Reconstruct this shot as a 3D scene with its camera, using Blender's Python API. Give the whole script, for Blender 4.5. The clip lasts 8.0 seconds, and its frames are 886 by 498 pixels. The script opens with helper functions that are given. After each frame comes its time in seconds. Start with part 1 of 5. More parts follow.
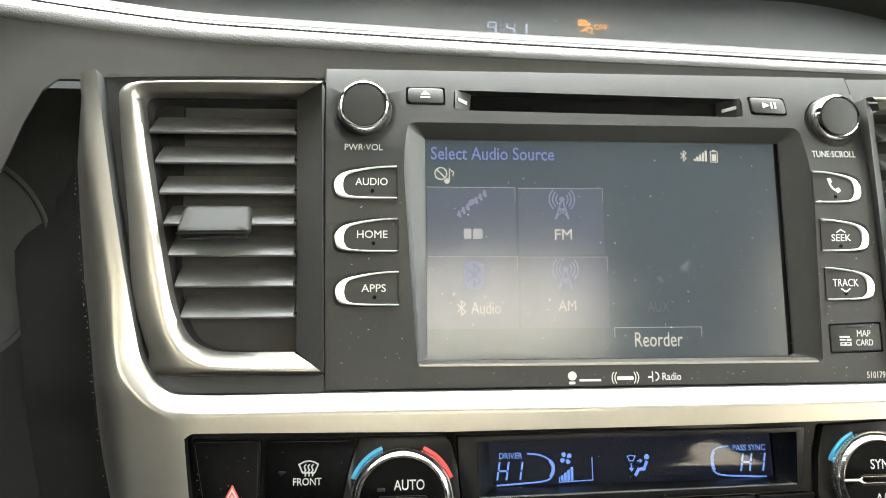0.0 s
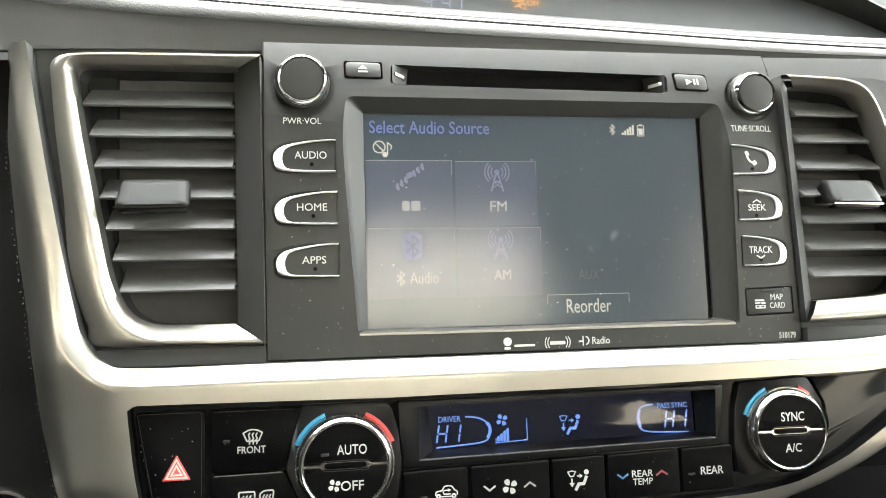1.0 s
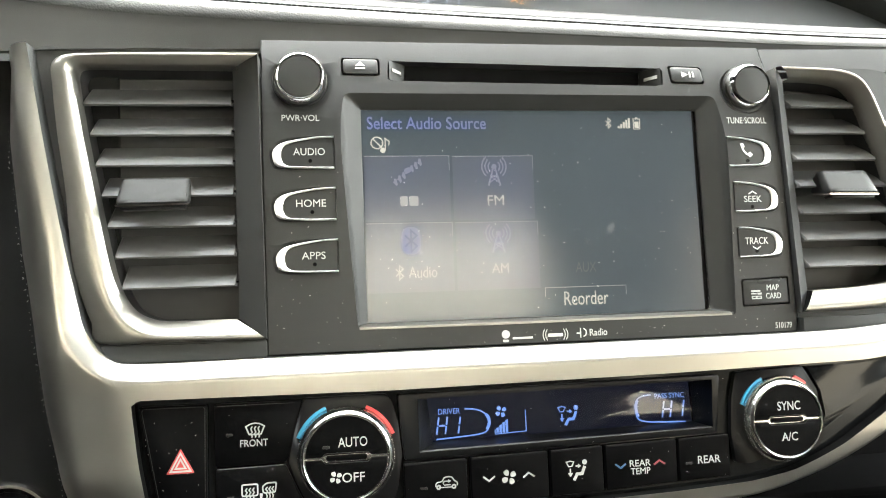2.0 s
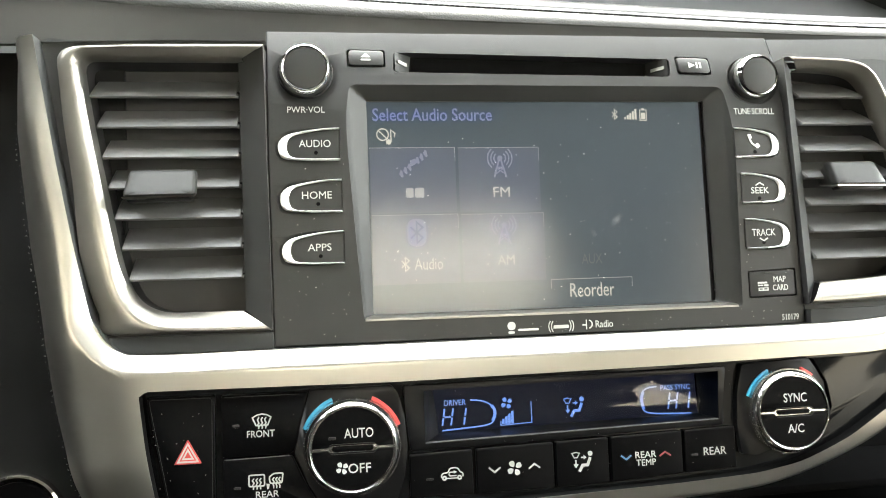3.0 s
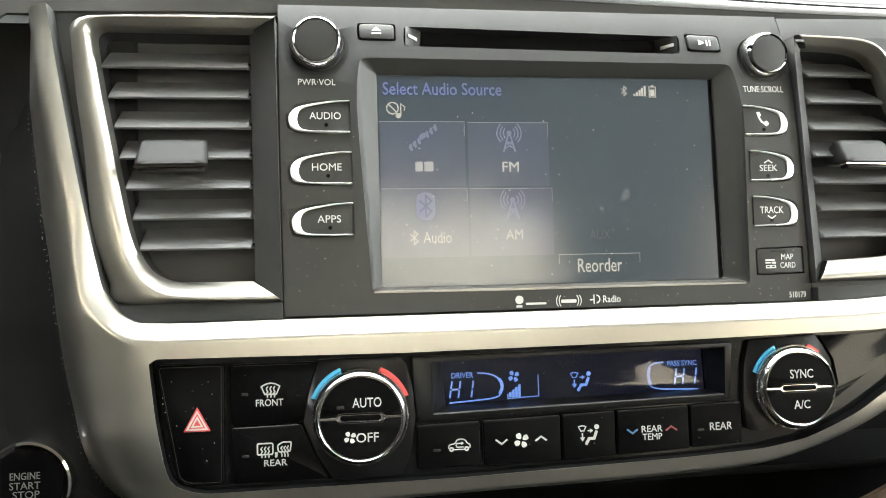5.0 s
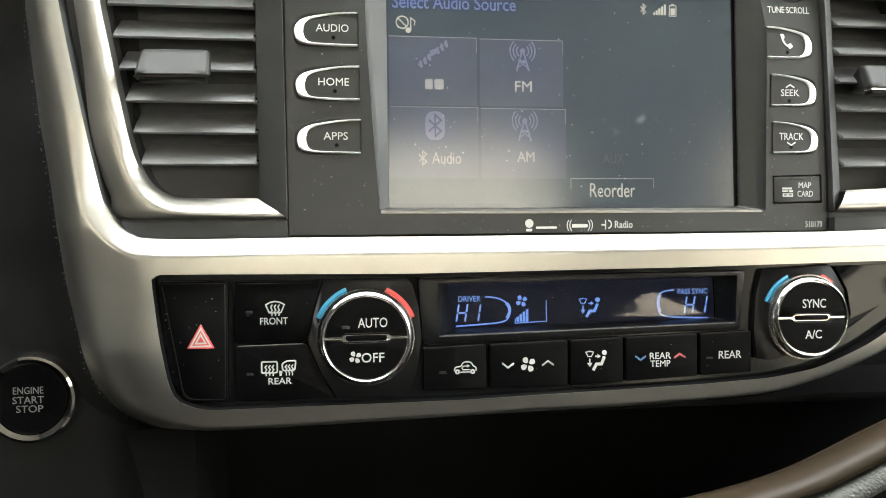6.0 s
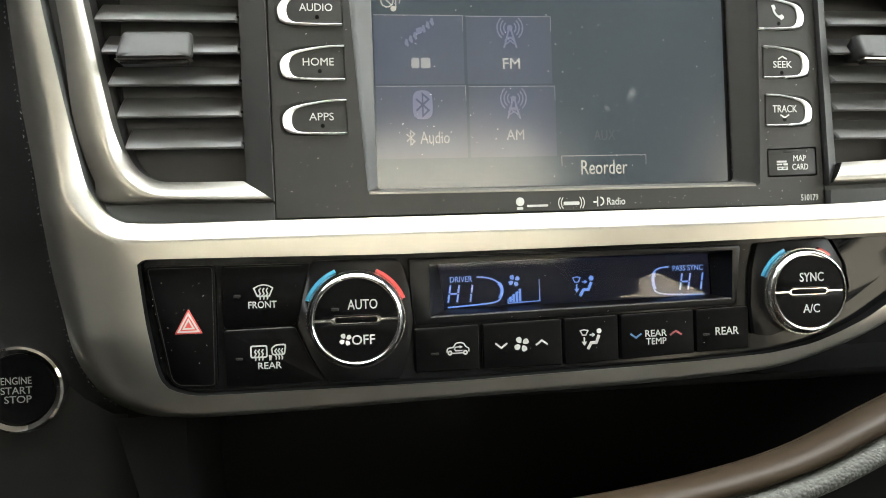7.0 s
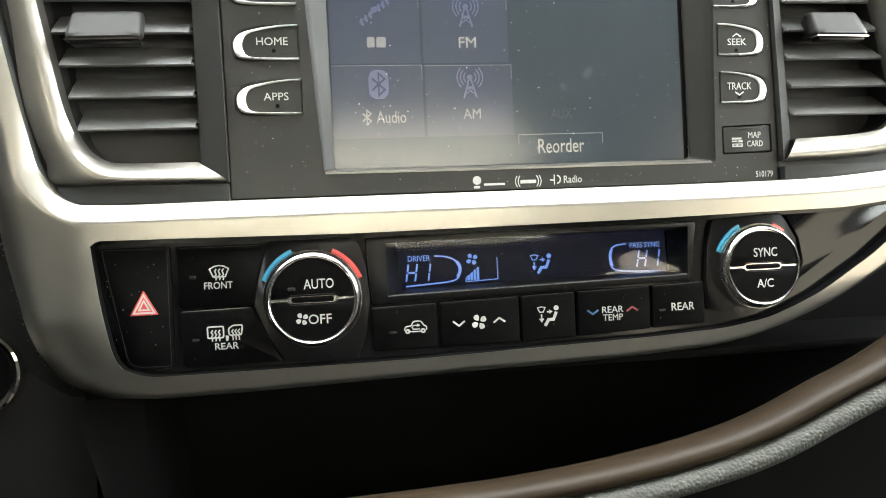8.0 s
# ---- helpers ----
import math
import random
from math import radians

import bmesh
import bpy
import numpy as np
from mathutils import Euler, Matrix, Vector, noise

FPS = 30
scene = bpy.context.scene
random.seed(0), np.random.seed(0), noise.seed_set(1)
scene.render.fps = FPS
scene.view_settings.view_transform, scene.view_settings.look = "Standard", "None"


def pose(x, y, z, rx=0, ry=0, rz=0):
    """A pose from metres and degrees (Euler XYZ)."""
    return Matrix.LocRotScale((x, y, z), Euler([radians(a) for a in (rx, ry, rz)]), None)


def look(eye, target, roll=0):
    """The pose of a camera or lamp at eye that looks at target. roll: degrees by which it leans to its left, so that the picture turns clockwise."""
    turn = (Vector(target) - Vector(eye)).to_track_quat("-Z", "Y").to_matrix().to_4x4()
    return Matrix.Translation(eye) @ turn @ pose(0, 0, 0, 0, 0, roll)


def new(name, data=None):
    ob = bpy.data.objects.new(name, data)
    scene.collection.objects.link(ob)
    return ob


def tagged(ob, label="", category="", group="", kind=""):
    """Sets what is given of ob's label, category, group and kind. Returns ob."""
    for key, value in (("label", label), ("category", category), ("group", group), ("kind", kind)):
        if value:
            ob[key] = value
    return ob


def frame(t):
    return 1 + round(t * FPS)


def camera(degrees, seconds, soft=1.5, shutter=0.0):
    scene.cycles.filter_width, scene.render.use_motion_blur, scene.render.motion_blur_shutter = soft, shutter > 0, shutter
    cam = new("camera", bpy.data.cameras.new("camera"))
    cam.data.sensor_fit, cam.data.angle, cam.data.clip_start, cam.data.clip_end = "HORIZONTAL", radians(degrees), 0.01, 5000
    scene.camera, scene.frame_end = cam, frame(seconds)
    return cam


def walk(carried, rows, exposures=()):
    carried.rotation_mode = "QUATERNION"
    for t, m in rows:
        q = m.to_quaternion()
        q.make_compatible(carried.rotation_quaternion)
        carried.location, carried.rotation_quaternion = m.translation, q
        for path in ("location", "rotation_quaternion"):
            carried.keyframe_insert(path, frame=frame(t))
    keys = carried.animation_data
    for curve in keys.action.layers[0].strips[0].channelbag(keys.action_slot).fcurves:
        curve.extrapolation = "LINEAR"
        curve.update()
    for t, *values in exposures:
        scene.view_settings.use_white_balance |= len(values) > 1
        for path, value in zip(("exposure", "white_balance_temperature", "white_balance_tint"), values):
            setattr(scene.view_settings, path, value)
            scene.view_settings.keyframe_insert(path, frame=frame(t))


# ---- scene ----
cam = camera(60.0, 8.0, soft=1.0)
# All dashboard numbers are in the panel's own axes (x right, y into the dash, z up the panel); the panel leans back by this turn.
TILT = pose(0, 0, 0, -20, 0, 0)
PATH = [
    (0, (-0.10772, -0.35146, -0.03992), (-0.02600, 0.63900, 0.07112), -0.549),
    (0.2, (-0.10750, -0.35360, -0.03880), (-0.00469, 0.63667, 0.05496), -1.218),
    (0.5, (-0.10997, -0.35566, -0.03567), (0.04347, 0.63011, 0.03298), -1.234),
    (1, (-0.10929, -0.36104, -0.04135), (0.05275, 0.62296, 0.03267), -1.528),
    (1.5, (-0.10808, -0.36447, -0.04161), (0.04988, 0.62067, 0.02585), -2.016),
    (2.8, (-0.10600, -0.36600, -0.04000), (0.04724, 0.62052, 0.01746), -2.040),
    (3, (-0.10632, -0.36573, -0.04044), (0.04038, 0.62204, 0.01232), -2.057),
    (3.5, (-0.10871, -0.36246, -0.03936), (0.04338, 0.62491, 0.00502), -1.969),
    (4, (-0.11041, -0.36375, -0.04299), (0.03970, 0.62360, 0.00806), -2.123),
    (4.2, (-0.10990, -0.36450, -0.04380), (0.04016, 0.62266, 0.01087), -2.224),
    (5.3, (-0.10960, -0.36570, -0.05550), (0.02762, 0.62408, -0.01667), -0.860),
    (5.5, (-0.10973, -0.36503, -0.05813), (0.03232, 0.62462, -0.03773), -0.115),
    (6, (-0.11101, -0.35730, -0.06322), (0.02688, 0.63294, -0.08341), -0.539),
    (6.5, (-0.10680, -0.35662, -0.06577), (0.03467, 0.63283, -0.09692), -0.913),
    (7, (-0.10453, -0.35354, -0.07310), (0.02869, 0.63738, -0.09129), -1.772),
    (7.5, (-0.09905, -0.35574, -0.07304), (0.03957, 0.63446, -0.09001), -2.037),
    (8, (-0.09247, -0.35663, -0.07783), (0.05961, 0.63116, -0.11176), -2.389),
]
STOPS = 6.0
walk(cam, [(t, TILT @ look(eye, target, roll)) for t, eye, target, roll in PATH], [(0.0, STOPS + 0.15, 6950, 3), (4.2, STOPS + 0.08, 6950, 3), (5.3, STOPS - 0.02, 6950, 3), (8.0, STOPS - 0.1, 6950, 3)])

# ---- light ----
world = bpy.data.worlds.new("sky")
scene.world = world
world.use_nodes = True
wn = world.node_tree
sky = wn.nodes.new("ShaderNodeTexSky")
sky.sky_type = "NISHITA"
sky.sun_disc = False
sky.sun_elevation, sky.sun_rotation = radians(28), radians(5)
sky.air_density, sky.dust_density, sky.ozone_density = 1.0, 3.0, 1.0
haze = wn.nodes.new("ShaderNodeHueSaturation")
haze.inputs["Saturation"].default_value = 0.22
wn.links.new(sky.outputs[0], haze.inputs["Color"])
wn.links.new(haze.outputs[0], wn.nodes["Background"].inputs[0])
wn.nodes["Background"].inputs[1].default_value = 0.15
sun_data = bpy.data.lights.new("sun", "SUN")
sun_data.energy, sun_data.angle, sun_data.color = 0.42, radians(2), (1.0, 0.94, 0.84)
sun = new("sun", sun_data)
sun.matrix_basis = look((0.15, 1.88, 1.0), (0, 0, 0))

# ---- materials ----
def material(name, color, rough=0.5, metal=0.0, vary=0.15, grain=900.0, bump=0.15, depth=0.0002, blotch=25.0, coat=0.0, cells=False, spec=0.5):
    """A surface with colour drift at hand size, fine grain in the gloss and a fine relief. Scales are per metre."""
    m = bpy.data.materials.new(name)
    m.use_nodes = True
    n, link = m.node_tree.nodes, m.node_tree.links.new
    bsdf = n["Principled BSDF"]
    place = n.new("ShaderNodeTexCoord")
    big = n.new("ShaderNodeTexNoise")
    big.inputs["Scale"].default_value, big.inputs["Detail"].default_value = blotch, 5
    fine = n.new("ShaderNodeTexVoronoi" if cells else "ShaderNodeTexNoise")
    fine.inputs["Scale"].default_value = grain
    if cells:
        fine.feature = "SMOOTH_F1"
        fine.inputs["Smoothness"].default_value = 0.35
    else:
        fine.inputs["Detail"].default_value = 3
    for tex in (big, fine):
        link(place.outputs["Object"], tex.inputs["Vector"])
    ramp = n.new("ShaderNodeMapRange")
    ramp.inputs["To Min"].default_value, ramp.inputs["To Max"].default_value = 1 - vary, 1 + vary
    link(big.outputs["Fac"], ramp.inputs["Value"])
    tint = n.new("ShaderNodeVectorMath")
    tint.operation = "SCALE"
    tint.inputs[0].default_value = color[:3]
    link(ramp.outputs[0], tint.inputs["Scale"])
    link(tint.outputs[0], bsdf.inputs["Base Color"])
    worn = n.new("ShaderNodeMapRange")
    worn.inputs["To Min"].default_value, worn.inputs["To Max"].default_value = max(0.02, rough * 0.82), min(1.0, rough * 1.18)
    link(big.outputs["Fac"], worn.inputs["Value"])
    link(worn.outputs[0], bsdf.inputs["Roughness"])
    relief = n.new("ShaderNodeBump")
    relief.inputs["Strength"].default_value, relief.inputs["Distance"].default_value = bump, depth
    relief.invert = cells
    link(fine.outputs["Distance" if cells else "Fac"], relief.inputs["Height"])
    link(relief.outputs[0], bsdf.inputs["Normal"])
    bsdf.inputs["Metallic"].default_value = metal
    bsdf.inputs["Coat Weight"].default_value = coat
    bsdf.inputs["Specular IOR Level"].default_value = spec
    return m


def glowing(name, color, power, base=0.02, rough=0.3):
    """A lit element of a display."""
    m = material(name, base if isinstance(base, tuple) else (base, base, base), rough, vary=0.05, bump=0.0)
    bsdf = m.node_tree.nodes["Principled BSDF"]
    bsdf.inputs["Emission Color"].default_value = (*color, 1)
    bsdf.inputs["Emission Strength"].default_value = power / 2 ** STOPS
    return m


def clear(name, rough=0.0, tint=(1, 1, 1), index=1.5):
    """Clear glass or plastic: lets light straight through and mirrors at the surface."""
    m = bpy.data.materials.new(name)
    m.use_nodes = True
    n, link = m.node_tree.nodes, m.node_tree.links.new
    n.remove(n["Principled BSDF"])
    sheer, gloss, mix, fres = (n.new("ShaderNode" + k) for k in ("BsdfTransparent", "BsdfGlossy", "MixShader", "Fresnel"))
    sheer.inputs[0].default_value = (*tint, 1)
    gloss.inputs["Roughness"].default_value = rough
    fres.inputs["IOR"].default_value = index
    link(fres.outputs[0], mix.inputs[0])
    link(sheer.outputs[0], mix.inputs[1])
    link(gloss.outputs[0], mix.inputs[2])
    link(mix.outputs[0], n["Material Output"].inputs["Surface"])
    return m


FACE = material("dark_satin_plastic", (0.013, 0.013, 0.0125), 0.48, spec=0.29, vary=0.16, grain=2200, bump=0.22)
KEYCAP = material("black_key_plastic", (0.0018, 0.0018, 0.002), 0.45, vary=0.12, grain=2600, bump=0.08, spec=0.04)
GLOSS = material("black_gloss_plastic", (0.004, 0.0043, 0.0046), 0.14, vary=0.15, grain=1500, bump=0.02, spec=0.18)
SEAT_BLACK = material("black_satin_plastic", (0.004, 0.004, 0.0043), 0.3, vary=0.15, grain=1500, bump=0.03, spec=0.12)
SMOKED = material("smoked_display_lens", (0.034, 0.037, 0.039), 0.5, spec=0.3, vary=0.1, grain=1500, bump=0.02)
SOFT = material("soft_dash_leather", (0.017, 0.017, 0.016), 0.6, spec=0.2, vary=0.10, grain=1000, bump=0.5, depth=0.0003, cells=True)
PLAIN = material("dash_plastic", (0.020, 0.021, 0.021), 0.6, vary=0.15, grain=1800, bump=0.3, spec=0.35)
# Darker than black plastic: the shade of the tray's cavity is in the colour.
BLACK = material("shade_black_plastic", (0.0025, 0.0025, 0.0025), 0.85, vary=0.2, grain=1800, bump=0.2, spec=0.06)
PAD_BASE = material("pad_plastic", (0.024, 0.024, 0.0232), 0.6, vary=0.12, grain=1800, bump=0.25, spec=0.4)
# Dash plastic coloured darker, for the steering wheel's shade on the driver's side.
SHADED_SIDE = material("shaded_dash_plastic", (0.006, 0.006, 0.006), 0.7, vary=0.2, grain=1500, bump=0.25, spec=0.16)
DUCT = material("grey_duct_plastic", (0.018, 0.018, 0.019), 0.6, vary=0.15, grain=1500, bump=0.2)
SLAT = material("vent_slat_plastic", (0.075, 0.075, 0.074), 0.42, vary=0.15, grain=2200, bump=0.10)
SILVER = material("satin_silver_paint", (0.285, 0.27, 0.243), 0.32, metal=0.9, vary=0.03, grain=3500, bump=0.05, blotch=60)
DIAL_CHROME = material("satin_chrome", (0.74, 0.73, 0.71), 0.16, metal=1.0, vary=0.05, grain=1500, bump=0.02)
CHROME = material("chrome", (0.72, 0.71, 0.69), 0.07, metal=1.0, vary=0.04, grain=1500, bump=0.02)
INK = material("white_legend_paint", (0.37, 0.37, 0.355), 0.55, vary=0.05, bump=0.05)
ARC = material("bright_silver_arc", (0.80, 0.80, 0.78), 0.28, metal=0.6, vary=0.03, bump=0.03)
# Legend paint darkened for the shade over the start button.
SHADED_INK = material("shaded_legend_paint", (0.14, 0.14, 0.135), 0.5, vary=0.05, bump=0.05)
RED = material("red_legend_paint", (0.42, 0.035, 0.035), 0.45, vary=0.08, bump=0.05)
BLUE = material("blue_legend_paint", (0.025, 0.24, 0.40), 0.45, vary=0.08, bump=0.05)
GRAIN = material("pale_grained_leather", (0.045, 0.046, 0.042), 0.75, spec=0.2, vary=0.12, grain=650, bump=0.9, depth=0.0006, cells=True)
RED_DIM = material("dull_red_legend_paint", (0.17, 0.03, 0.035), 0.5, vary=0.08, bump=0.05)
BLUE_DIM = material("dull_blue_legend_paint", (0.035, 0.10, 0.20), 0.5, vary=0.08, bump=0.05)
BROWN = material("bronze_lacquer", (0.017, 0.0115, 0.007), 0.44, spec=0.12, vary=0.2, grain=600, bump=0.05, blotch=40)
CLOTH = material("cabin_lining", (0.20, 0.19, 0.172), 0.85, vary=0.08, grain=500, bump=0.4)
DOORS = material("door_lining", (0.05, 0.05, 0.05), 0.7, vary=0.1, grain=500, bump=0.3)
ASPHALT = material("asphalt", (0.06, 0.06, 0.058), 0.9, vary=0.3, grain=60, bump=0.5, depth=0.004, blotch=0.6)
GLASS = clear("window_glass")
PRIVACY = clear("privacy_glass", tint=(0.50, 0.46, 0.41), index=1.04)
LENS = clear("display_lens", 0.004, index=1.42)
PANEL_LIGHT = glowing("screen_backlight", (0.62, 0.80, 1.0), 0.032, base=(0.020, 0.024, 0.028), rough=0.17)
TILE_LIGHT = glowing("screen_tile_backlight", (0.42, 0.48, 1.0), 0.065, base=(0.028, 0.031, 0.035), rough=0.17)
WORD_LIGHT = glowing("screen_white_text", (0.95, 0.93, 0.85), 0.65)
BLUE_LIGHT = glowing("screen_blue_text", (0.14, 0.22, 0.80), 0.62)
ICON_LIGHT = glowing("screen_blue_icon", (0.16, 0.22, 0.62), 0.42)
DIM_WHITE = glowing("screen_tile_line", (0.7, 0.7, 0.74), 0.45)
DIM_LIGHT = glowing("screen_dim_text", (0.5, 0.6, 0.8), 0.06, base=0.033, rough=0.17)
LCD_BACK = glowing("climate_display_backlight", (0.10, 0.13, 0.36), 0.04, base=0.006, rough=0.5)
LCD_LIGHT = glowing("climate_display_segments", (0.16, 0.34, 1.0), 0.95)
CLOCK_LIGHT = glowing("clock_segments", (0.42, 0.52, 0.85), 0.95)
AMBER_LIGHT = glowing("amber_warning_light", (1.0, 0.40, 0.03), 1.3)
REFLECTED_BEIGE = material("reflected_beige_cloth", (0.30, 0.285, 0.255), 0.85, vary=0.10, grain=700, bump=0.5)
for m in (PANEL_LIGHT, TILE_LIGHT):
    m.node_tree.nodes["Principled BSDF"].inputs["Specular IOR Level"].default_value = 0.55
LCD_BACK.node_tree.nodes["Principled BSDF"].inputs["Specular IOR Level"].default_value = 0.06
DUST = material("pale_dust", (0.25, 0.245, 0.23), 0.9, vary=0.2, bump=0.2)

# ---- shapes: numbers in millimetres ----
MM = 0.001
BASE = {}


def thing(name, base, label, category, group="", kind=""):
    """An empty at the thing's base on the leaning panel; its parts hang from it."""
    ob = new(name)
    ob.empty_display_size = 0.01
    BASE[ob.name] = Vector(base) * MM
    ob.matrix_basis = TILT @ Matrix.Translation(BASE[ob.name])
    return tagged(ob, label, category, group, kind)


def finish(name, bm, mat, crease=32):
    bmesh.ops.recalc_face_normals(bm, faces=bm.faces)
    for f in bm.faces:
        f.smooth = True
    for e in bm.edges:
        e.smooth = len(e.link_faces) == 2 and e.calc_face_angle(0) < radians(crease)
    me = bpy.data.meshes.new(name)
    bm.to_mesh(me)
    bm.free()
    me.materials.append(mat)
    return me


def part(name, bm, mat, parent, label="", crease=32):
    """Links a bmesh as one mesh under a thing or a part."""
    bmesh.ops.translate(bm, vec=-BASE[parent.name], verts=bm.verts)
    ob = new(name, finish(name, bm, mat, crease))
    ob.parent = parent
    BASE[ob.name] = BASE[parent.name]
    return tagged(ob, label)


def loft(rings, closed=True, caps=(False, False), cyclic=False):
    """Skin over rings of (x, y, z) with equal counts."""
    bm = bmesh.new()
    rows = [[bm.verts.new(Vector(p) * MM) for p in r] for r in rings]
    pairs = list(zip(rows, rows[1:])) + ([(rows[-1], rows[0])] if cyclic else [])
    for a, b in pairs:
        n = len(a)
        for i in range(n if closed else n - 1):
            j = (i + 1) % n
            bm.faces.new((a[i], a[j], b[j], b[i]))
    if caps[0]:
        bm.faces.new(rows[0])
    if caps[1]:
        bm.faces.new(rows[-1])
    return bm


def prism(pts, y0, y1, bevel=0.0, seg=2):
    """A flat outline of (x, z) given depth from the front y0 to the back y1, with rounded front edges."""
    bm = loft([[(x, y0, z) for x, z in pts], [(x, y1, z) for x, z in pts]], True, (True, True))
    if bevel:
        bm.verts.ensure_lookup_table()
        front = [e for e in bm.edges if all(abs(v.co.y - y0 * MM) < 1e-7 for v in e.verts)]
        bmesh.ops.bevel(bm, geom=front, offset=bevel * MM, segments=seg, profile=0.5, affect="EDGES", clamp_overlap=True)
    return bm


def merge(*bms):
    """Several bmeshes as one."""
    out = bmesh.new()
    for b in bms:
        me = bpy.data.meshes.new("piece")
        b.to_mesh(me)
        b.free()
        out.from_mesh(me)
        bpy.data.meshes.remove(me)
    return out


def rounded(pts, r, n=5):
    """The outline with its corners rounded by r (one number, or one for each corner)."""
    rs = r if isinstance(r, (list, tuple)) else [r] * len(pts)
    out = []
    for i, p in enumerate(pts):
        p, a, b = Vector(p), Vector(pts[i - 1]), Vector(pts[(i + 1) % len(pts)])
        u, w = (a - p), (b - p)
        d = min(rs[i], u.length * 0.48, w.length * 0.48)
        if d < 1e-6:
            out.append(tuple(p))
            continue
        s, e = p + u.normalized() * d, p + w.normalized() * d
        for k in range(n + 1):
            t = k / n
            out.append(tuple(s * (1 - t) ** 2 + p * 2 * t * (1 - t) + e * t * t))
    return out


def box(x0, z0, x1, z1, r=0.0, n=5):
    pts = [(x0, z0), (x1, z0), (x1, z1), (x0, z1)]
    return rounded(pts, r, n) if r else pts


def curve(pts, n, loop=False):
    """A smooth line through the points, n points evenly spread along it."""
    P = [Vector(p) for p in pts]
    m = len(P)
    fine = []
    for i in range(m if loop else m - 1):
        a, b, c, d = (P[k % m] if loop else P[max(0, min(m - 1, k))] for k in (i - 1, i, i + 1, i + 2))
        for k in range(12):
            t = k / 12
            fine.append(0.5 * (2 * b + (c - a) * t + (2 * a - 5 * b + 4 * c - d) * t * t + (3 * b - a - 3 * c + d) * t ** 3))
    fine.append(P[0] if loop else P[-1])
    return even(fine, n, loop)


def even(pts, n, loop=False):
    P = [Vector(p) for p in pts]
    run = [0.0]
    for a, b in zip(P, P[1:]):
        run.append(run[-1] + (b - a).length)
    out, k = [], 0
    for i in range(n):
        s = run[-1] * i / (n if loop else n - 1)
        while k < len(P) - 2 and run[k + 1] < s:
            k += 1
        t = (s - run[k]) / max(1e-9, run[k + 1] - run[k])
        out.append(tuple(P[k].lerp(P[k + 1], min(1.0, t))))
    return out


def lathe(profile, cx, cz, n=56, dx=0.0, dz=0.0):
    """A turned shape on an axis along y. profile: (radius, y). dx, dz: lean of the axis per millimetre of y."""
    rings = []
    for r, y in profile:
        rr = max(r, 0.01)
        rings.append([(cx + dx * y + rr * math.cos(2 * math.pi * k / n), y, cz + dz * y + rr * math.sin(2 * math.pi * k / n)) for k in range(n)])
    return loft(rings, True, (profile[0][0] > 0.02, True))


def arc(cx, cz, r0, r1, a0, a1, n=18):
    """Outline of a ring's piece between two angles in degrees."""
    step = [radians(a0 + (a1 - a0) * k / n) for k in range(n + 1)]
    return [(cx + r1 * math.cos(a), cz + r1 * math.sin(a)) for a in step] + [(cx + r0 * math.cos(a), cz + r0 * math.sin(a)) for a in reversed(step)]


def stroke(pts, w, y, loop=False, thick=0.15):
    """A drawn line of width w along points (x, z), standing thick proud of y."""
    P = [Vector(p) for p in pts]
    m = len(P)
    left, right = [], []
    for i, p in enumerate(P):
        a = P[i - 1] if (i or loop) else p
        b = P[(i + 1) % m] if (i < m - 1 or loop) else p
        u = (p - a).normalized() if (p - a).length > 1e-9 else (b - p).normalized()
        v = (b - p).normalized() if (b - p).length > 1e-9 else u
        nrm = Vector((-(u + v).y, (u + v).x))
        nrm = nrm.normalized() if nrm.length > 1e-6 else Vector((-u.y, u.x))
        grow = min(2.0, 1 / max(0.3, abs(nrm.dot(Vector((-u.y, u.x))))))
        left.append(p + nrm * w / 2 * grow)
        right.append(p - nrm * w / 2 * grow)
    rings = [[(l.x, y, l.y), (l.x, y - thick, l.y), (r.x, y - thick, r.y), (r.x, y, r.y)] for l, r in zip(left, right)]
    return loft(rings, True, (not loop, not loop), loop)


def flat(pts, y, thick=0.15):
    return prism(pts, y - thick, y)


def words(body, x0, z0, x1, z1, y, thick=0.12, bold=0.0):
    """Raised lettering in the built-in font, fitted to the box x0..x1, z0..z1."""
    cu = bpy.data.curves.new("letters", "FONT")
    cu.body, cu.resolution_u, cu.extrude, cu.offset = body, 3, 0.05, bold
    ob = bpy.data.objects.new("letters", cu)
    me = ob.to_mesh()
    bm = bmesh.new()
    bm.from_mesh(me)
    ob.to_mesh_clear()
    bpy.data.objects.remove(ob)
    bpy.data.curves.remove(cu)
    lo = [min(v.co[k] for v in bm.verts) for k in range(3)]
    hi = [max(v.co[k] for v in bm.verts) for k in range(3)]
    for v in bm.verts:
        x, h, d = ((v.co[k] - lo[k]) / max(1e-9, hi[k] - lo[k]) for k in range(3))
        v.co = Vector((x0 + (x1 - x0) * x, y - thick * d, z0 + (z1 - z0) * h)) * MM
    return bm


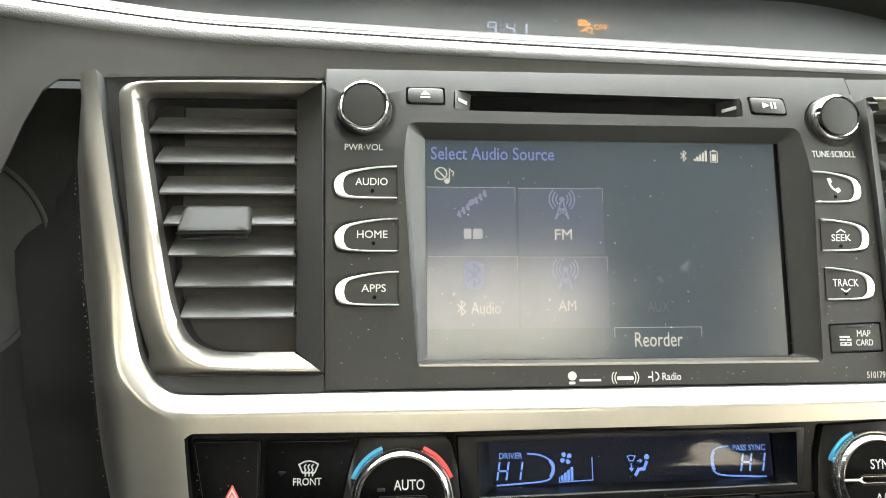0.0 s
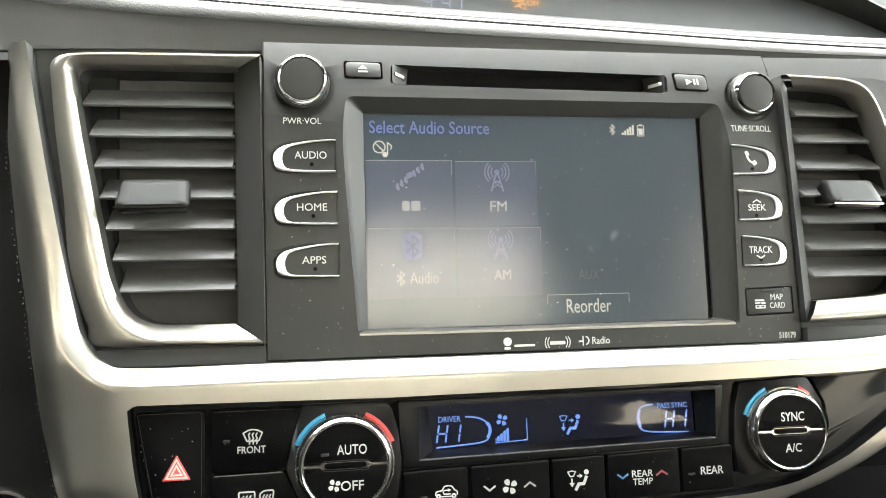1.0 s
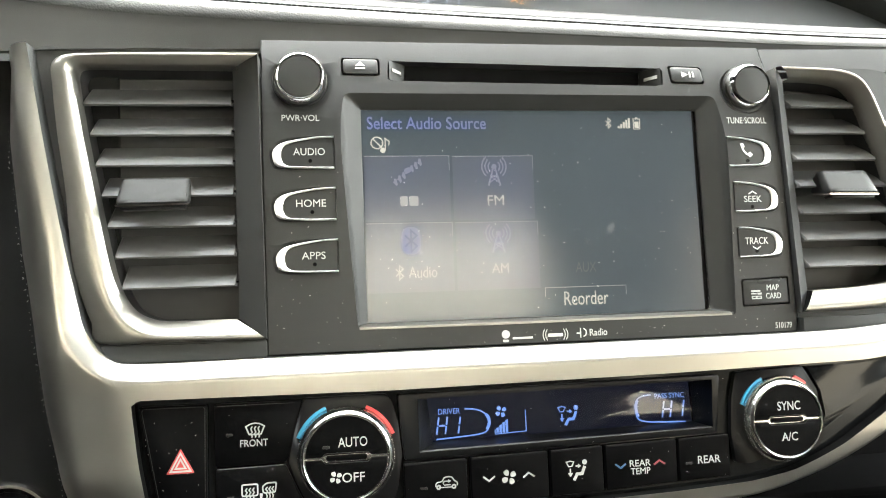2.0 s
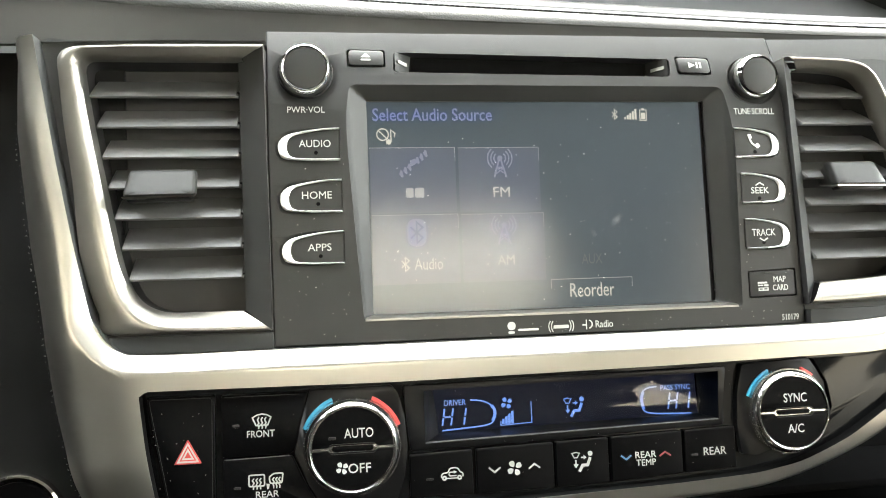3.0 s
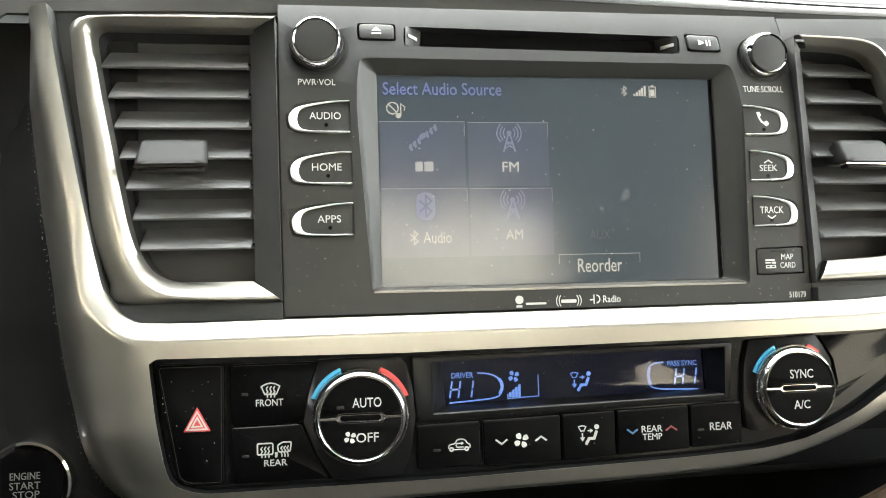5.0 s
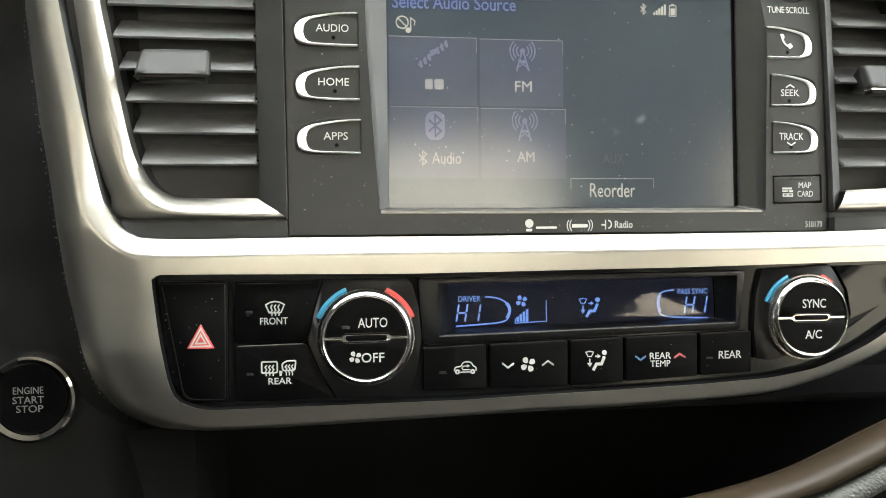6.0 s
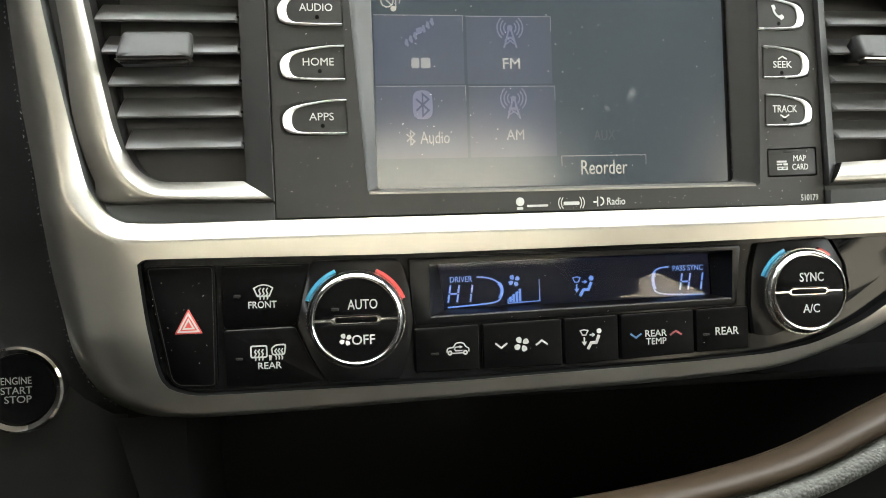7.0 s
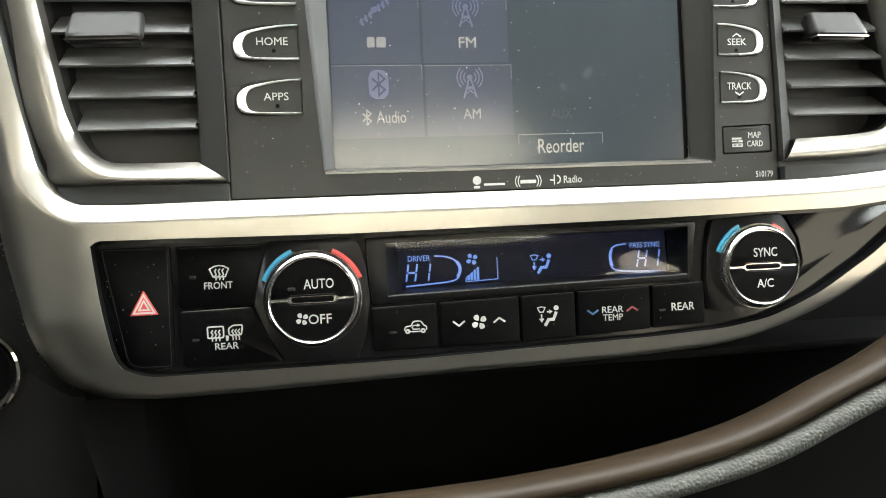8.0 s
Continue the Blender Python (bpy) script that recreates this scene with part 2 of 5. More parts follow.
def cut(bm, cutters):
    """The solid less the cutters."""
    def temp(b):
        bmesh.ops.recalc_face_normals(b, faces=b.faces)
        me = bpy.data.meshes.new("solid")
        b.to_mesh(me)
        b.free()
        return new("solid", me)
    body = temp(bm)
    tools = [temp(c) for c in cutters]
    for t in tools:
        mod = body.modifiers.new("cut", "BOOLEAN")
        mod.operation, mod.object, mod.solver = "DIFFERENCE", t, "EXACT"
    me = bpy.data.meshes.new_from_object(body.evaluated_get(bpy.context.evaluated_depsgraph_get()))
    out = bmesh.new()
    out.from_mesh(me)
    for o in (body, *tools):
        data = o.data
        bpy.data.objects.remove(o)
        bpy.data.meshes.remove(data)
    bpy.data.meshes.remove(me)
    return out

# ---- the car's cabin, in world axes ----
def shell(name, bm, mat, label, category):
    ob = new(name, finish(name, bm, mat))
    return tagged(ob, label, category, kind="structure")


def slab(x0, y0, z0, x1, y1, z1):
    """A block between two corners, in metres."""
    bm = bmesh.new()
    bmesh.ops.create_cube(bm, size=1)
    for v in bm.verts:
        v.co = Vector(((x0 + x1) / 2 + v.co.x * (x1 - x0), (y0 + y1) / 2 + v.co.y * (y1 - y0), (z0 + z1) / 2 + v.co.z * (z1 - z0)))
    return bm


def sheet(corners, thick):
    """A plate on four corners, in metres."""
    a = [Vector(c) for c in corners]
    nrm = (a[1] - a[0]).cross(a[3] - a[0]).normalized() * thick
    return loft([[p / MM for p in a], [(p + nrm) / MM for p in a]], True, (True, True))


GROUND_Z = -1.25
ground = bmesh.new()
bmesh.ops.create_circle(ground, cap_ends=True, segments=64, radius=2500)
bmesh.ops.translate(ground, vec=(0, 0, GROUND_Z), verts=ground.verts)
shell("ground", ground, ASPHALT, "dark grey asphalt ground round the parked car", "ground")
shell("floor", slab(-0.76, -2.8, -0.80, 0.76, 1.1, -0.76), BLACK, "black carpeted floor of the cabin", "floor")
shell("ceiling", slab(-0.76, -2.84, 0.62, 0.76, -0.19, 0.65), CLOTH, "light beige cloth roof lining", "ceiling")
shell("wall_front", slab(-0.76, 1.06, -0.76, 0.76, 1.10, 0.06), BLACK, "black bulkhead below the windscreen", "wall")
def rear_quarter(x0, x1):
    """The side behind the rear door, with an unseen opening outlined to make the display's reflection."""
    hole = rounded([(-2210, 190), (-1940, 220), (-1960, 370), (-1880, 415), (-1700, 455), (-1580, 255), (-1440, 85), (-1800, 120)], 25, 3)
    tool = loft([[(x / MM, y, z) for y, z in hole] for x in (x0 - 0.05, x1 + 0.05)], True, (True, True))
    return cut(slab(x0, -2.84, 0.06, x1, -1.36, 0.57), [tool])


for name, x, windows in (("wall_left", -0.76, False), ("wall_right", 0.76, True)):
    s = 1 if x > 0 else -1
    xi, xo = sorted((x, x + 0.05 * s))
    rail = sheet([(xi, -0.19, 0.62), (xi, -0.09, 0.62), (xi, 1.06, 0.06), (xi, 0.90, 0.06)], 0.05)
    if windows:
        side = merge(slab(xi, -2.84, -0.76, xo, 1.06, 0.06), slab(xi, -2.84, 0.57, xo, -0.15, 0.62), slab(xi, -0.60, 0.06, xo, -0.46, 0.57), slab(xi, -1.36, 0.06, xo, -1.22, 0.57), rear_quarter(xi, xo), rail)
    else:
        # no window on this side, and black, to hold light off the panel
        corners = [(-2840, 60), (1000, 60), (-190, 620), (-2840, 620)]
        side = merge(slab(xi, -2.84, -0.76, xo, 1.06, 0.06), loft([[(x / MM, y, z) for y, z in corners] for x in (xi, xo)], True, (True, True)))
    shell(name, side, DOORS if windows else BLACK, "unseen cabin side, dark grey; the left one black and windowless to block light", "wall")
# rear closed without a window, to keep its light out of the keys
shell("wall_rear", slab(-0.76, -2.88, -0.76, 0.76, -2.84, 0.65), DOORS, "dark grey wall that closes the cabin", "wall")


def pane(name, corners, label, mat=None):
    ob = shell(name, sheet(corners, 0.004), mat or GLASS, label, "window")
    ob.visible_shadow = False
    return ob


pane("window_1", [(-0.74, 1.0, 0.08), (0.74, 1.0, 0.08), (0.70, -0.18, 0.618), (-0.70, -0.18, 0.618)], "clear curved windscreen glass")
pane("window_3", [(0.785, -1.22, 0.07), (0.785, -0.60, 0.07), (0.785, -0.60, 0.56), (0.785, -1.22, 0.56)], "dark privacy glass of a rear door", PRIVACY)
pane("window_4", [(0.785, -2.30, 0.07), (0.785, -1.36, 0.07), (0.785, -1.36, 0.56), (0.785, -2.30, 0.56)], "dark privacy glass over an opening shaped for the display's reflection", PRIVACY)
pane("window_2", [(0.785, -0.45, 0.07), (0.785, 0.86, 0.07), (0.785, -0.03, 0.56), (0.785, -0.45, 0.56)], "clear glass of a front door")


def build_seat():
    """An unseen front seat, added so that its beige panel makes the screen's pale reflection."""
    seat = tagged(new("driver_chair"), "black front seat, empty and unseen, with a beige panel added for the screen's reflection", "car seat")
    seat.matrix_basis = pose(-0.075, -0.60, -0.465)
    BASE[seat.name] = Vector((0, 0, 0))

    def cushion(rows):
        """rows: (y, z, half width, half depth) up the cushion."""
        rings = []
        for y, z, w, d in rows:
            rings.append([(w * 1000 * math.copysign(abs(math.cos(a)) ** 0.45, math.cos(a)), y * 1000 + d * 1000 * math.copysign(abs(math.sin(a)) ** 0.6, math.sin(a)), z * 1000) for a in (2 * math.pi * k / 40 for k in range(40))])
        return loft(rings, True, (True, True))
    part("backrest", cushion([(0.0, 0.10, 0.20, 0.05), (0.0, 0.14, 0.25, 0.08), (-0.03, 0.40, 0.26, 0.085), (-0.08, 0.62, 0.25, 0.075), (-0.11, 0.70, 0.22, 0.06), (-0.12, 0.72, 0.17, 0.03)]), BLACK, seat)
    # beige only here, where the touch screen's pale patch needs something to mirror
    part("reflected_panel", cushion([(0.025, 0.59, 0.22, 0.02), (0.02, 0.605, 0.255, 0.03), (0.0, 0.66, 0.255, 0.03), (-0.03, 0.74, 0.255, 0.035), (-0.045, 0.76, 0.22, 0.02)]), REFLECTED_BEIGE, seat, "beige panel added to mirror as the screen's pale patch")
    part("seat_cushion", cushion([(0.22, -0.06, 0.24, 0.24), (0.22, -0.02, 0.26, 0.27), (0.22, 0.08, 0.26, 0.27), (0.22, 0.11, 0.23, 0.24)]), BLACK, seat)
    part("headrest", cushion([(-0.13, 0.75, 0.10, 0.03), (-0.13, 0.77, 0.13, 0.05), (-0.15, 0.90, 0.13, 0.05), (-0.15, 0.93, 0.09, 0.03)]), BLACK, seat)
    for x in (-60, 60):
        part("headrest_post", loft([[(x + 6 * math.cos(a), -125 + 6 * math.sin(a), z) for a in (2 * math.pi * k / 12 for k in range(12))] for z in (690, 780)], True, (True, True)), CHROME, seat)
    part("seat_base", cushion([(0.22, -0.31, 0.20, 0.22), (0.22, -0.30, 0.22, 0.24), (0.22, -0.06, 0.22, 0.24), (0.22, -0.05, 0.20, 0.22)]), BLACK, seat)


build_seat()

# ---- outlines shared by the dashboard's parts, in millimetres (x, z) ----
OPEN_EDGE = [(-230.6, 76), (-226.5, 50), (-220.5, 14), (-211, -36), (-207, -51), (-198, -62), (-184, -64.5), (-131, -64.5), (0, -64.5), (125, -64), (171, -62), (230, -56), (290, -46)]
OUTER_EDGE = [(-253, 76), (-250, 58), (-244, 23), (-235.5, -27), (-231, -64), (-229, -83), (-224.3, -106), (-221.5, -121), (-217.4, -131.2), (-208.6, -142.0), (-191.7, -149.6),
              (-167.8, -150.9), (-131, -150.8), (-79.5, -149.6), (-27, -148.4), (18, -147.8), (60, -146.4), (89, -144.6), (104, -142.4), (119, -138.6), (134, -133.8), (150, -127), (165, -119), (205, -95), (250, -62), (300, -20)]
CLIMATE_EDGE = [(-188.5, -79.4), (-185.6, -106), (-182, -126), (-179, -133.4), (-168, -137.6), (-55, -137.4), (1.6, -136), (55, -134.5), (92, -132.6), (114, -129), (128, -124),
                (142, -118), (170, -101), (206, -73), (155, -78.2), (51, -79.8), (-80, -80.7), (-150, -79.8)]


OPEN_FINE, OUTER_FINE = curve(OPEN_EDGE, 420), curve(OUTER_EDGE, 420)
climate_round = rounded(CLIMATE_EDGE, [3, 6, 6, 8, 8, 5, 5, 5, 5, 5, 5, 5, 5, 3, 5, 5, 5, 5], 4)
CLIMATE_FINE = even(climate_round + [climate_round[0]], 220, True)


def gaps(pts, line):
    """How far each point lies from a line of points."""
    p, a = np.array(pts)[:, None, :], np.array(line)
    a, b = a[None, :-1], a[None, 1:]
    d = b - a
    t = np.clip(((p - a) * d).sum(2) / np.maximum(1e-9, (d * d).sum(2)), 0, 1)
    return np.sqrt((((a + t[..., None] * d) - p) ** 2).sum(2)).min(1)


def trim_depths(pts):
    """Depth of the silver trim: a chamfer along its inner edge, a rolled outer edge and a small lip at the climate panel."""
    d_in, d_out, d_hole = gaps(pts, OPEN_FINE), gaps(pts, OUTER_FINE), gaps(pts, CLIMATE_FINE + CLIMATE_FINE[:1])
    x, z = np.array(pts).T
    west = np.clip((-170 - x) / 45, 0, 1)
    roll = 6 + 10 * west + 5 * west * np.clip((z + 60) / 40, 0, 1)
    ease = np.clip(1 - d_in / 7.4, 0, 1)
    arm = np.clip((-150 - x) / 60, 0, 1) * np.clip((z + 62) / 50, 0, 1)
    band = 0.75 * ease + 0.25 * ease ** 2
    y = -21.8 + 6.4 * (band * (1 - arm) + arm * 0.62 * np.clip(1 - d_in / 13, 0, 1) ** 2)
    y += 19 * np.clip(1 - d_out / roll, 0, 1) ** 2.2
    # the face falls away below and beside the climate panel, and turns aside towards the top of the arm
    y += 0.33 * np.minimum(d_hole, 16) * np.clip((-112 - z) / 20, 0, 1) + 0.09 * np.minimum(d_hole, 30) * np.clip((-186 - x) / 15, 0, 1) * np.clip((-60 - z) / 20, 0, 1)
    y += 0.9 * np.maximum(0, d_in - 8) * np.clip((z + 15) / 60, 0, 1) * west
    return y + 0.85 * d_in * np.clip((z - 38) / 32, 0, 1) ** 1.4 * west


def trim_rows(a, b, steps):
    """Rows of (x, z) from line a to line b, closer together near both."""
    rows = []
    for k in range(steps + 1):
        t = k / steps
        t = t * t * (3 - 2 * t) * 0.5 + t * 0.5
        rows.append([tuple(Vector(p).lerp(Vector(q), t)) for p, q in zip(a, b)])
    return rows


def trim_skin(rows):
    flatp = [p for r in rows for p in r]
    ys = iter(trim_depths(flatp))
    return loft([[(x, float(next(ys)), z) for x, z in r] for r in rows], False)


def build_trim():
    trim = thing("center_trim", (0, 0, -64), "satin silver painted trim swept round the centre stack", "trim")
    steps = 22
    # the arm beside the driver's dials, from the top down to the join
    a = even([p for p in OPEN_FINE if p[1] > -50 and p[0] < 0], 70)
    b = even([p for p in OUTER_FINE if p[1] > -62 and p[0] < 0], 70)
    arm = trim_rows(a, b, steps)
    # the ring round the climate panel
    ring_out = [a[-1]] + [p for p in OPEN_FINE if not (p[1] > -50 and p[0] < 0) and p[0] < 204]
    low = [p for p in OUTER_FINE if not (p[1] > -62 and p[0] < 0) and p[0] < 216]
    i0 = min(range(len(CLIMATE_FINE)), key=lambda i: (Vector(CLIMATE_FINE[i]) - Vector((-188.5, -79.4))).length)
    loop = CLIMATE_FINE[i0:] + CLIMATE_FINE[:i0]
    i1 = min(range(len(loop)), key=lambda i: (Vector(loop[i]) - Vector((206, -73))).length)
    under, over = loop[:i1 + 1], [loop[0]] + loop[:i1 - 1:-1]
    band = trim_rows(even(ring_out, 170), even(over, 170), steps)
    foot = trim_rows(even([b[-1]] + low, 190), even(under, 190), steps)
    join = [r[-1] for r in arm]
    corner = trim_rows(join, [over[0]] * len(join), steps)
    skin = merge(*[trim_skin(r) for r in (arm, band, foot, corner)])
    bmesh.ops.remove_doubles(skin, verts=skin.verts, dist=0.00002)
    part("trim_face", skin, SILVER, trim, crease=70)
    mid = Vector((-10, -106))
    depth = trim_depths(loop)
    near = [tuple(Vector(p) + (mid - Vector(p)).normalized() * 0.13) for p in loop]
    part("bright_lip", loft([[(x, float(y), z) for (x, z), y in zip(loop, depth)], [(x, float(y) + 0.3, z) for (x, z), y in zip(near, depth)]]), SILVER, trim, "thin bright edge round the climate panel")
    part("inner_lip", loft([[(x, float(y) + 0.3, z) for (x, z), y in zip(near, depth)], [(x, -12, z) for x, z in near]]), BLACK, trim)
    edge = even(OPEN_FINE, 160)
    part("back_flange", loft([[(x, float(y), z) for (x, z), y in zip(edge, trim_depths(edge))], [(x + 0.3, -2, z + 0.3) for x, z in edge]], False), PLAIN, trim)
    return trim


build_trim()


# ---- dashboard body ----
PAD = [(-420, 120), (-340, 107), (-272, 98), (-198, 89.5), (-148, 87), (-58, 84), (24, 82), (122, 79.5), (200, 79), (300, 80), (420, 84)]


def far(x, y, z):
    """A place at depth y that a seat's view lines up with (x, z) at 20 mm before the screen."""
    f = (361 + y) / 341
    return (-109 + (x + 109) * f, y, -41 + (z + 41) * f)


def build_dash():
    dash = thing("dashboard", (0, 60, -160), "black soft-touch car dashboard with a grained rolled edge", "dashboard")
    line = curve(PAD, 130)

    def front(x):
        """Depth of the pad's lower edge; it comes forward beside the dials."""
        s = min(1.0, max(0.0, (-165 - x) / 110))
        return 11 - 21 * s * s * (3 - 2 * s) + 0.00014 * max(0, x - 100) ** 2

    def high(x):
        return min(9.5, max(4.2, 6.3 - 0.011 * x))

    def sweep(profile):
        """profile: (depth behind the lower edge, share of the roll's height, height over that)."""
        return loft([[far(x, front(x) + y, z + high(x) * k + dz) for y, k, dz in profile] for x, z in line], False)

    def skirt(x):
        """How far the pad's face reaches down beside the dials."""
        t = min(1.0, max(0.0, (-246 - x) / 34))
        return 60 * t * t * (3 - 2 * t)
    def face(x, z):
        y, b = front(x), 71 - skirt(x)
        return [far(x, y + 24, b), far(x, y + 5, b - 1), far(x, y + 3.4, b), far(x, y + 2.6, b + 0.35 * (z - b)), far(x, y + 1.6, b + 0.7 * (z - b)), far(x, y + 0.6, z - 1.2), far(x, y, z)]
    part("pad_underside", loft([face(x, z)[1:] for x, z in line], False), PAD_BASE, dash, "smooth dark lower face of the pad")
    # return face split off and coloured black, in place of shade under the pad
    part("pad_return", loft([face(x, z)[:2] for x, z in line], False), BLACK, dash)
    part("rolled_edge", sweep([(0, 0, 0), (-0.3, 0.12, 0), (0.1, 0.36, 0), (1.2, 0.6, 0), (3.2, 0.8, 0), (6.0, 0.94, 0), (9.4, 1.0, 0), (12.4, 0.97, 0)]), SOFT, dash, "grained leatherette roll")
    part("edge_ridge", sweep([(12.2, 0.96, 0), (12.4, 1.0, 0.7), (13.2, 1, 1.3), (15.0, 1, 1.9), (17.0, 1, 2.1), (18.2, 1, 1.9), (18.6, 1, 1.5)]), PLAIN, dash, "smooth bead beside the seam")
    part("edge_ridge", sweep([(18.5, 1, 1.4), (18.9, 1, 2.5), (20.2, 1, 3.6), (23.0, 1, 4.7), (27.0, 1, 5.4), (31, 1, 5.5), (34, 1, 5.0)]), FACE, dash, "smooth bead beside the seam")
    part("seam_groove", sweep([(17.9, 1, 1.85), (18.0, 1, 2.2)]), BLACK, dash)
    part("seam_groove", sweep([(26.0, 1, 4.75), (26.1, 1, 5.0)]), BLACK, dash)
    seams = []
    for x, z in even(line, 340):
        if -260 < x < 190:
            p = far(x, front(x) + 11.6, z + high(x) + 0.35)
            slope = -0.05 if x > -120 else -0.12
            seams.append(stroke([(p[0] - 1.1, p[2] - 1.1 * slope), (p[0] + 1.1, p[2] + 1.1 * slope)], 0.62, p[1], thick=0.8))
    part("seam_stitching", merge(*seams), BLACK, dash)
    # top deck behind the display hood, up to the windscreen
    deck = [[(x, y, z) for x in (-745, -400, -200, 0, 200, 400, 745)] for y, z in ((20, 60), (150, 170), (260, 205), (420, 262), (700, 365), (1000, 455))]
    part("top_deck", loft(deck, False), PLAIN, dash)
    # wide body behind the panels
    part("body", prism(box(-740, -330, 740, 60), 70, 420, 3), BLACK, dash)
    # driver's side panel between the trim and the dials
    out = [p for p in curve(OUTER_EDGE, 90) if p[0] < -190]
    rows = [[(x + 1.2, float(y) + 0.6, z) for (x, z), y in zip(out, trim_depths(out))]]
    deep = [float(y) for y in trim_depths(out)]
    for dx, dy in ((3, 2.5), (8, 5), (18, 8), (34, 11)):
        rows.append([(x - dx, min(12.0, y + dy), z) for (x, z), y in zip(out, deep)])
    part("driver_panel", loft(rows, False), SHADED_SIDE, dash, "matt panel beside the dials, coloured darker for shade", crease=60)
    part("driver_backing", cut(prism(box(-740, -330, -200, 77), 11, 30, 1), [lathe([(49.8, 5), (49.8, 35)], -309, -4, 64)]), SHADED_SIDE, dash)
    return dash


build_dash()

# ---- air vents ----
def face_y(z):
    """Depth of the radio's face, which leans back towards its top."""
    return -8 + (8.5 * ((z - 15) / 66) ** 2 if z > 15 else 0) + (2.5 * ((z - 50) / 36) ** 2 if z > 50 else 0)


def build_vent(s, shift, label, driver):
    """s: 1 with the trim's arm at low x, -1 mirrored."""
    def X(x):
        return s * x + shift
    vent = thing("air_vent", (X(-180), 0, -60), label, "air vent", "dashboard air vents")
    if driver:
        opening = [(-143.7, 69), (-173, 69), (-203, 69), (-210.6, 68.8), (-213.2, 66.2), (-213, 60), (-209.5, 37.2), (-204.9, 11.8), (-200.3, -13.3), (-197.2, -27), (-194, -35.6), (-189.4, -41.8), (-182.6, -45.4), (-174, -46.6), (-145.4, -46.8)]
        crest = [(-134.2, 72.8), (-173, 72.4), (-203, 72), (-212.8, 70.8), (-216.2, 66.6), (-216, 60.6), (-213.6, 38), (-209, 12), (-204.6, -14), (-201.4, -28.4), (-198.4, -37.6), (-193.6, -45.4), (-185.6, -51.6), (-174, -53.7), (-133.2, -54.9)]
        outer = [(-133.4, 74.6), (-173, 74.4), (-206, 73.4), (-218, 72.6), (-222.4, 69), (-221.8, 60), (-219.8, 38), (-216.4, 11.8), (-214.4, -14), (-211.8, -28.6), (-209.4, -38), (-206.6, -46), (-203.4, -55), (-176, -55.6), (-133, -56.2)]
        edge = [(-133, 77), (-170, 77), (-215, 77), (-231, 75.5), (-228, 50), (-222, 14), (-212, -36), (-207, -51), (-198, -63), (-184, -65.5), (-160, -66), (-131, -66)]
        inner, seam = (-146, -145), (-134, -132.4)
    else:
        opening = [(-133.4, 66), (-147, 65.8), (-160, 64.4), (-167.9, 60.9), (-173.8, 52.5), (-179.2, 38.4), (-184.7, 24.9), (-193, -8), (-197, -28), (-190, -38.5), (-172, -42), (-139.4, -43.6)]
        crest = [(-126.4, 69.8), (-147, 69.2), (-160, 68.2), (-168.6, 65), (-174.6, 58), (-181, 42.6), (-187.5, 26), (-196.5, -9), (-201.5, -32), (-192, -46), (-172, -50.6), (-130.8, -52.4)]
        outer = [(-125.8, 71.4), (-147, 70.9), (-161, 70), (-170, 67), (-176.2, 59.6), (-183, 43.6), (-190, 26.6), (-199, -9.6), (-204, -34), (-194, -49), (-172, -53.6), (-130.4, -54.4)]
        edge = [(-125.6, 72.4), (-160, 72), (-185, 71), (-203, 64), (-210, 50), (-215, 30), (-222, 0), (-228, -36), (-215, -56), (-190, -60), (-160, -62), (-131, -64)]
        inner, seam = (-134, -140.4), (-125.4, -131)

    def ring(line, y):
        return [(X(x), y, z) for x, z in even(line, 90)]

    def knots(line, y):
        """Keeps the same share of the way at every knot, so that bars stay even; the chamfer is flatter along the side than along the foot."""
        out = []
        for a, b in list(zip(line, line[1:])) + [(line[-1], line[-1])]:
            for k in range(2 if a != b else 1):
                x, z = a[0] + (b[0] - a[0]) * k / 2, a[1] + (b[1] - a[1]) * k / 2
                side = min(1.0, max(0.0, (z + 46) / 22)) * min(1.0, max(0.0, (70 - z) / 6)) if driver else 0.0
                out.append((X(x), y if y < -14.5 or y > -6 else y + (-14.6 - y) * 0.58 * side, z))
        return out

    def soft(line):
        """A smooth line through the outline's points, with the same number of steps between each two."""
        P = [Vector(p) for p in line]
        out = []
        for i in range(len(P) - 1):
            a, b, c, d = (P[max(0, min(len(P) - 1, k))] for k in (i - 1, i, i + 1, i + 2))
            for k in range(4):
                t = k / 4
                out.append(tuple(0.5 * (2 * b + (c - a) * t + (2 * a - 5 * b + 4 * c - d) * t * t + (3 * b - a - 3 * c + d) * t ** 3)))
        return out + [tuple(P[-1])]

    o, c, w = soft(opening), soft(crest), soft(outer)
    def blend(a, b, t):
        return [tuple(p[k] * (1 - t) + q[k] * t for k in range(2)) for p, q in zip(a, b)]
    bar = [knots(o, -1), knots(o, -8.0), knots(blend(o, c, 0.25), -10.2), knots(blend(o, c, 0.5), -12.2), knots(blend(o, c, 0.75), -13.8), knots(blend(o, c, 0.93), -14.6),
           knots(blend(c, w, 0.06), -14.7), knots(blend(c, w, 0.35), -14.5), knots(blend(c, w, 0.62), -13.6), knots(blend(c, w, 0.88), -11.9), knots(w, -10.6), knots(w, -5)]
    part("surround", loft(bar, False), SILVER, vent, "satin silver vent surround", crease=40)
    # backing plate between the surround and the trim
    wide = even(curve(edge, 200), 120)
    part("backing_plate", loft([[(X(x), -7.6, z) for x, z in wide], [(X(x), -7.6, z) for x, z in even(w, 120)]], False), PLAIN, vent)
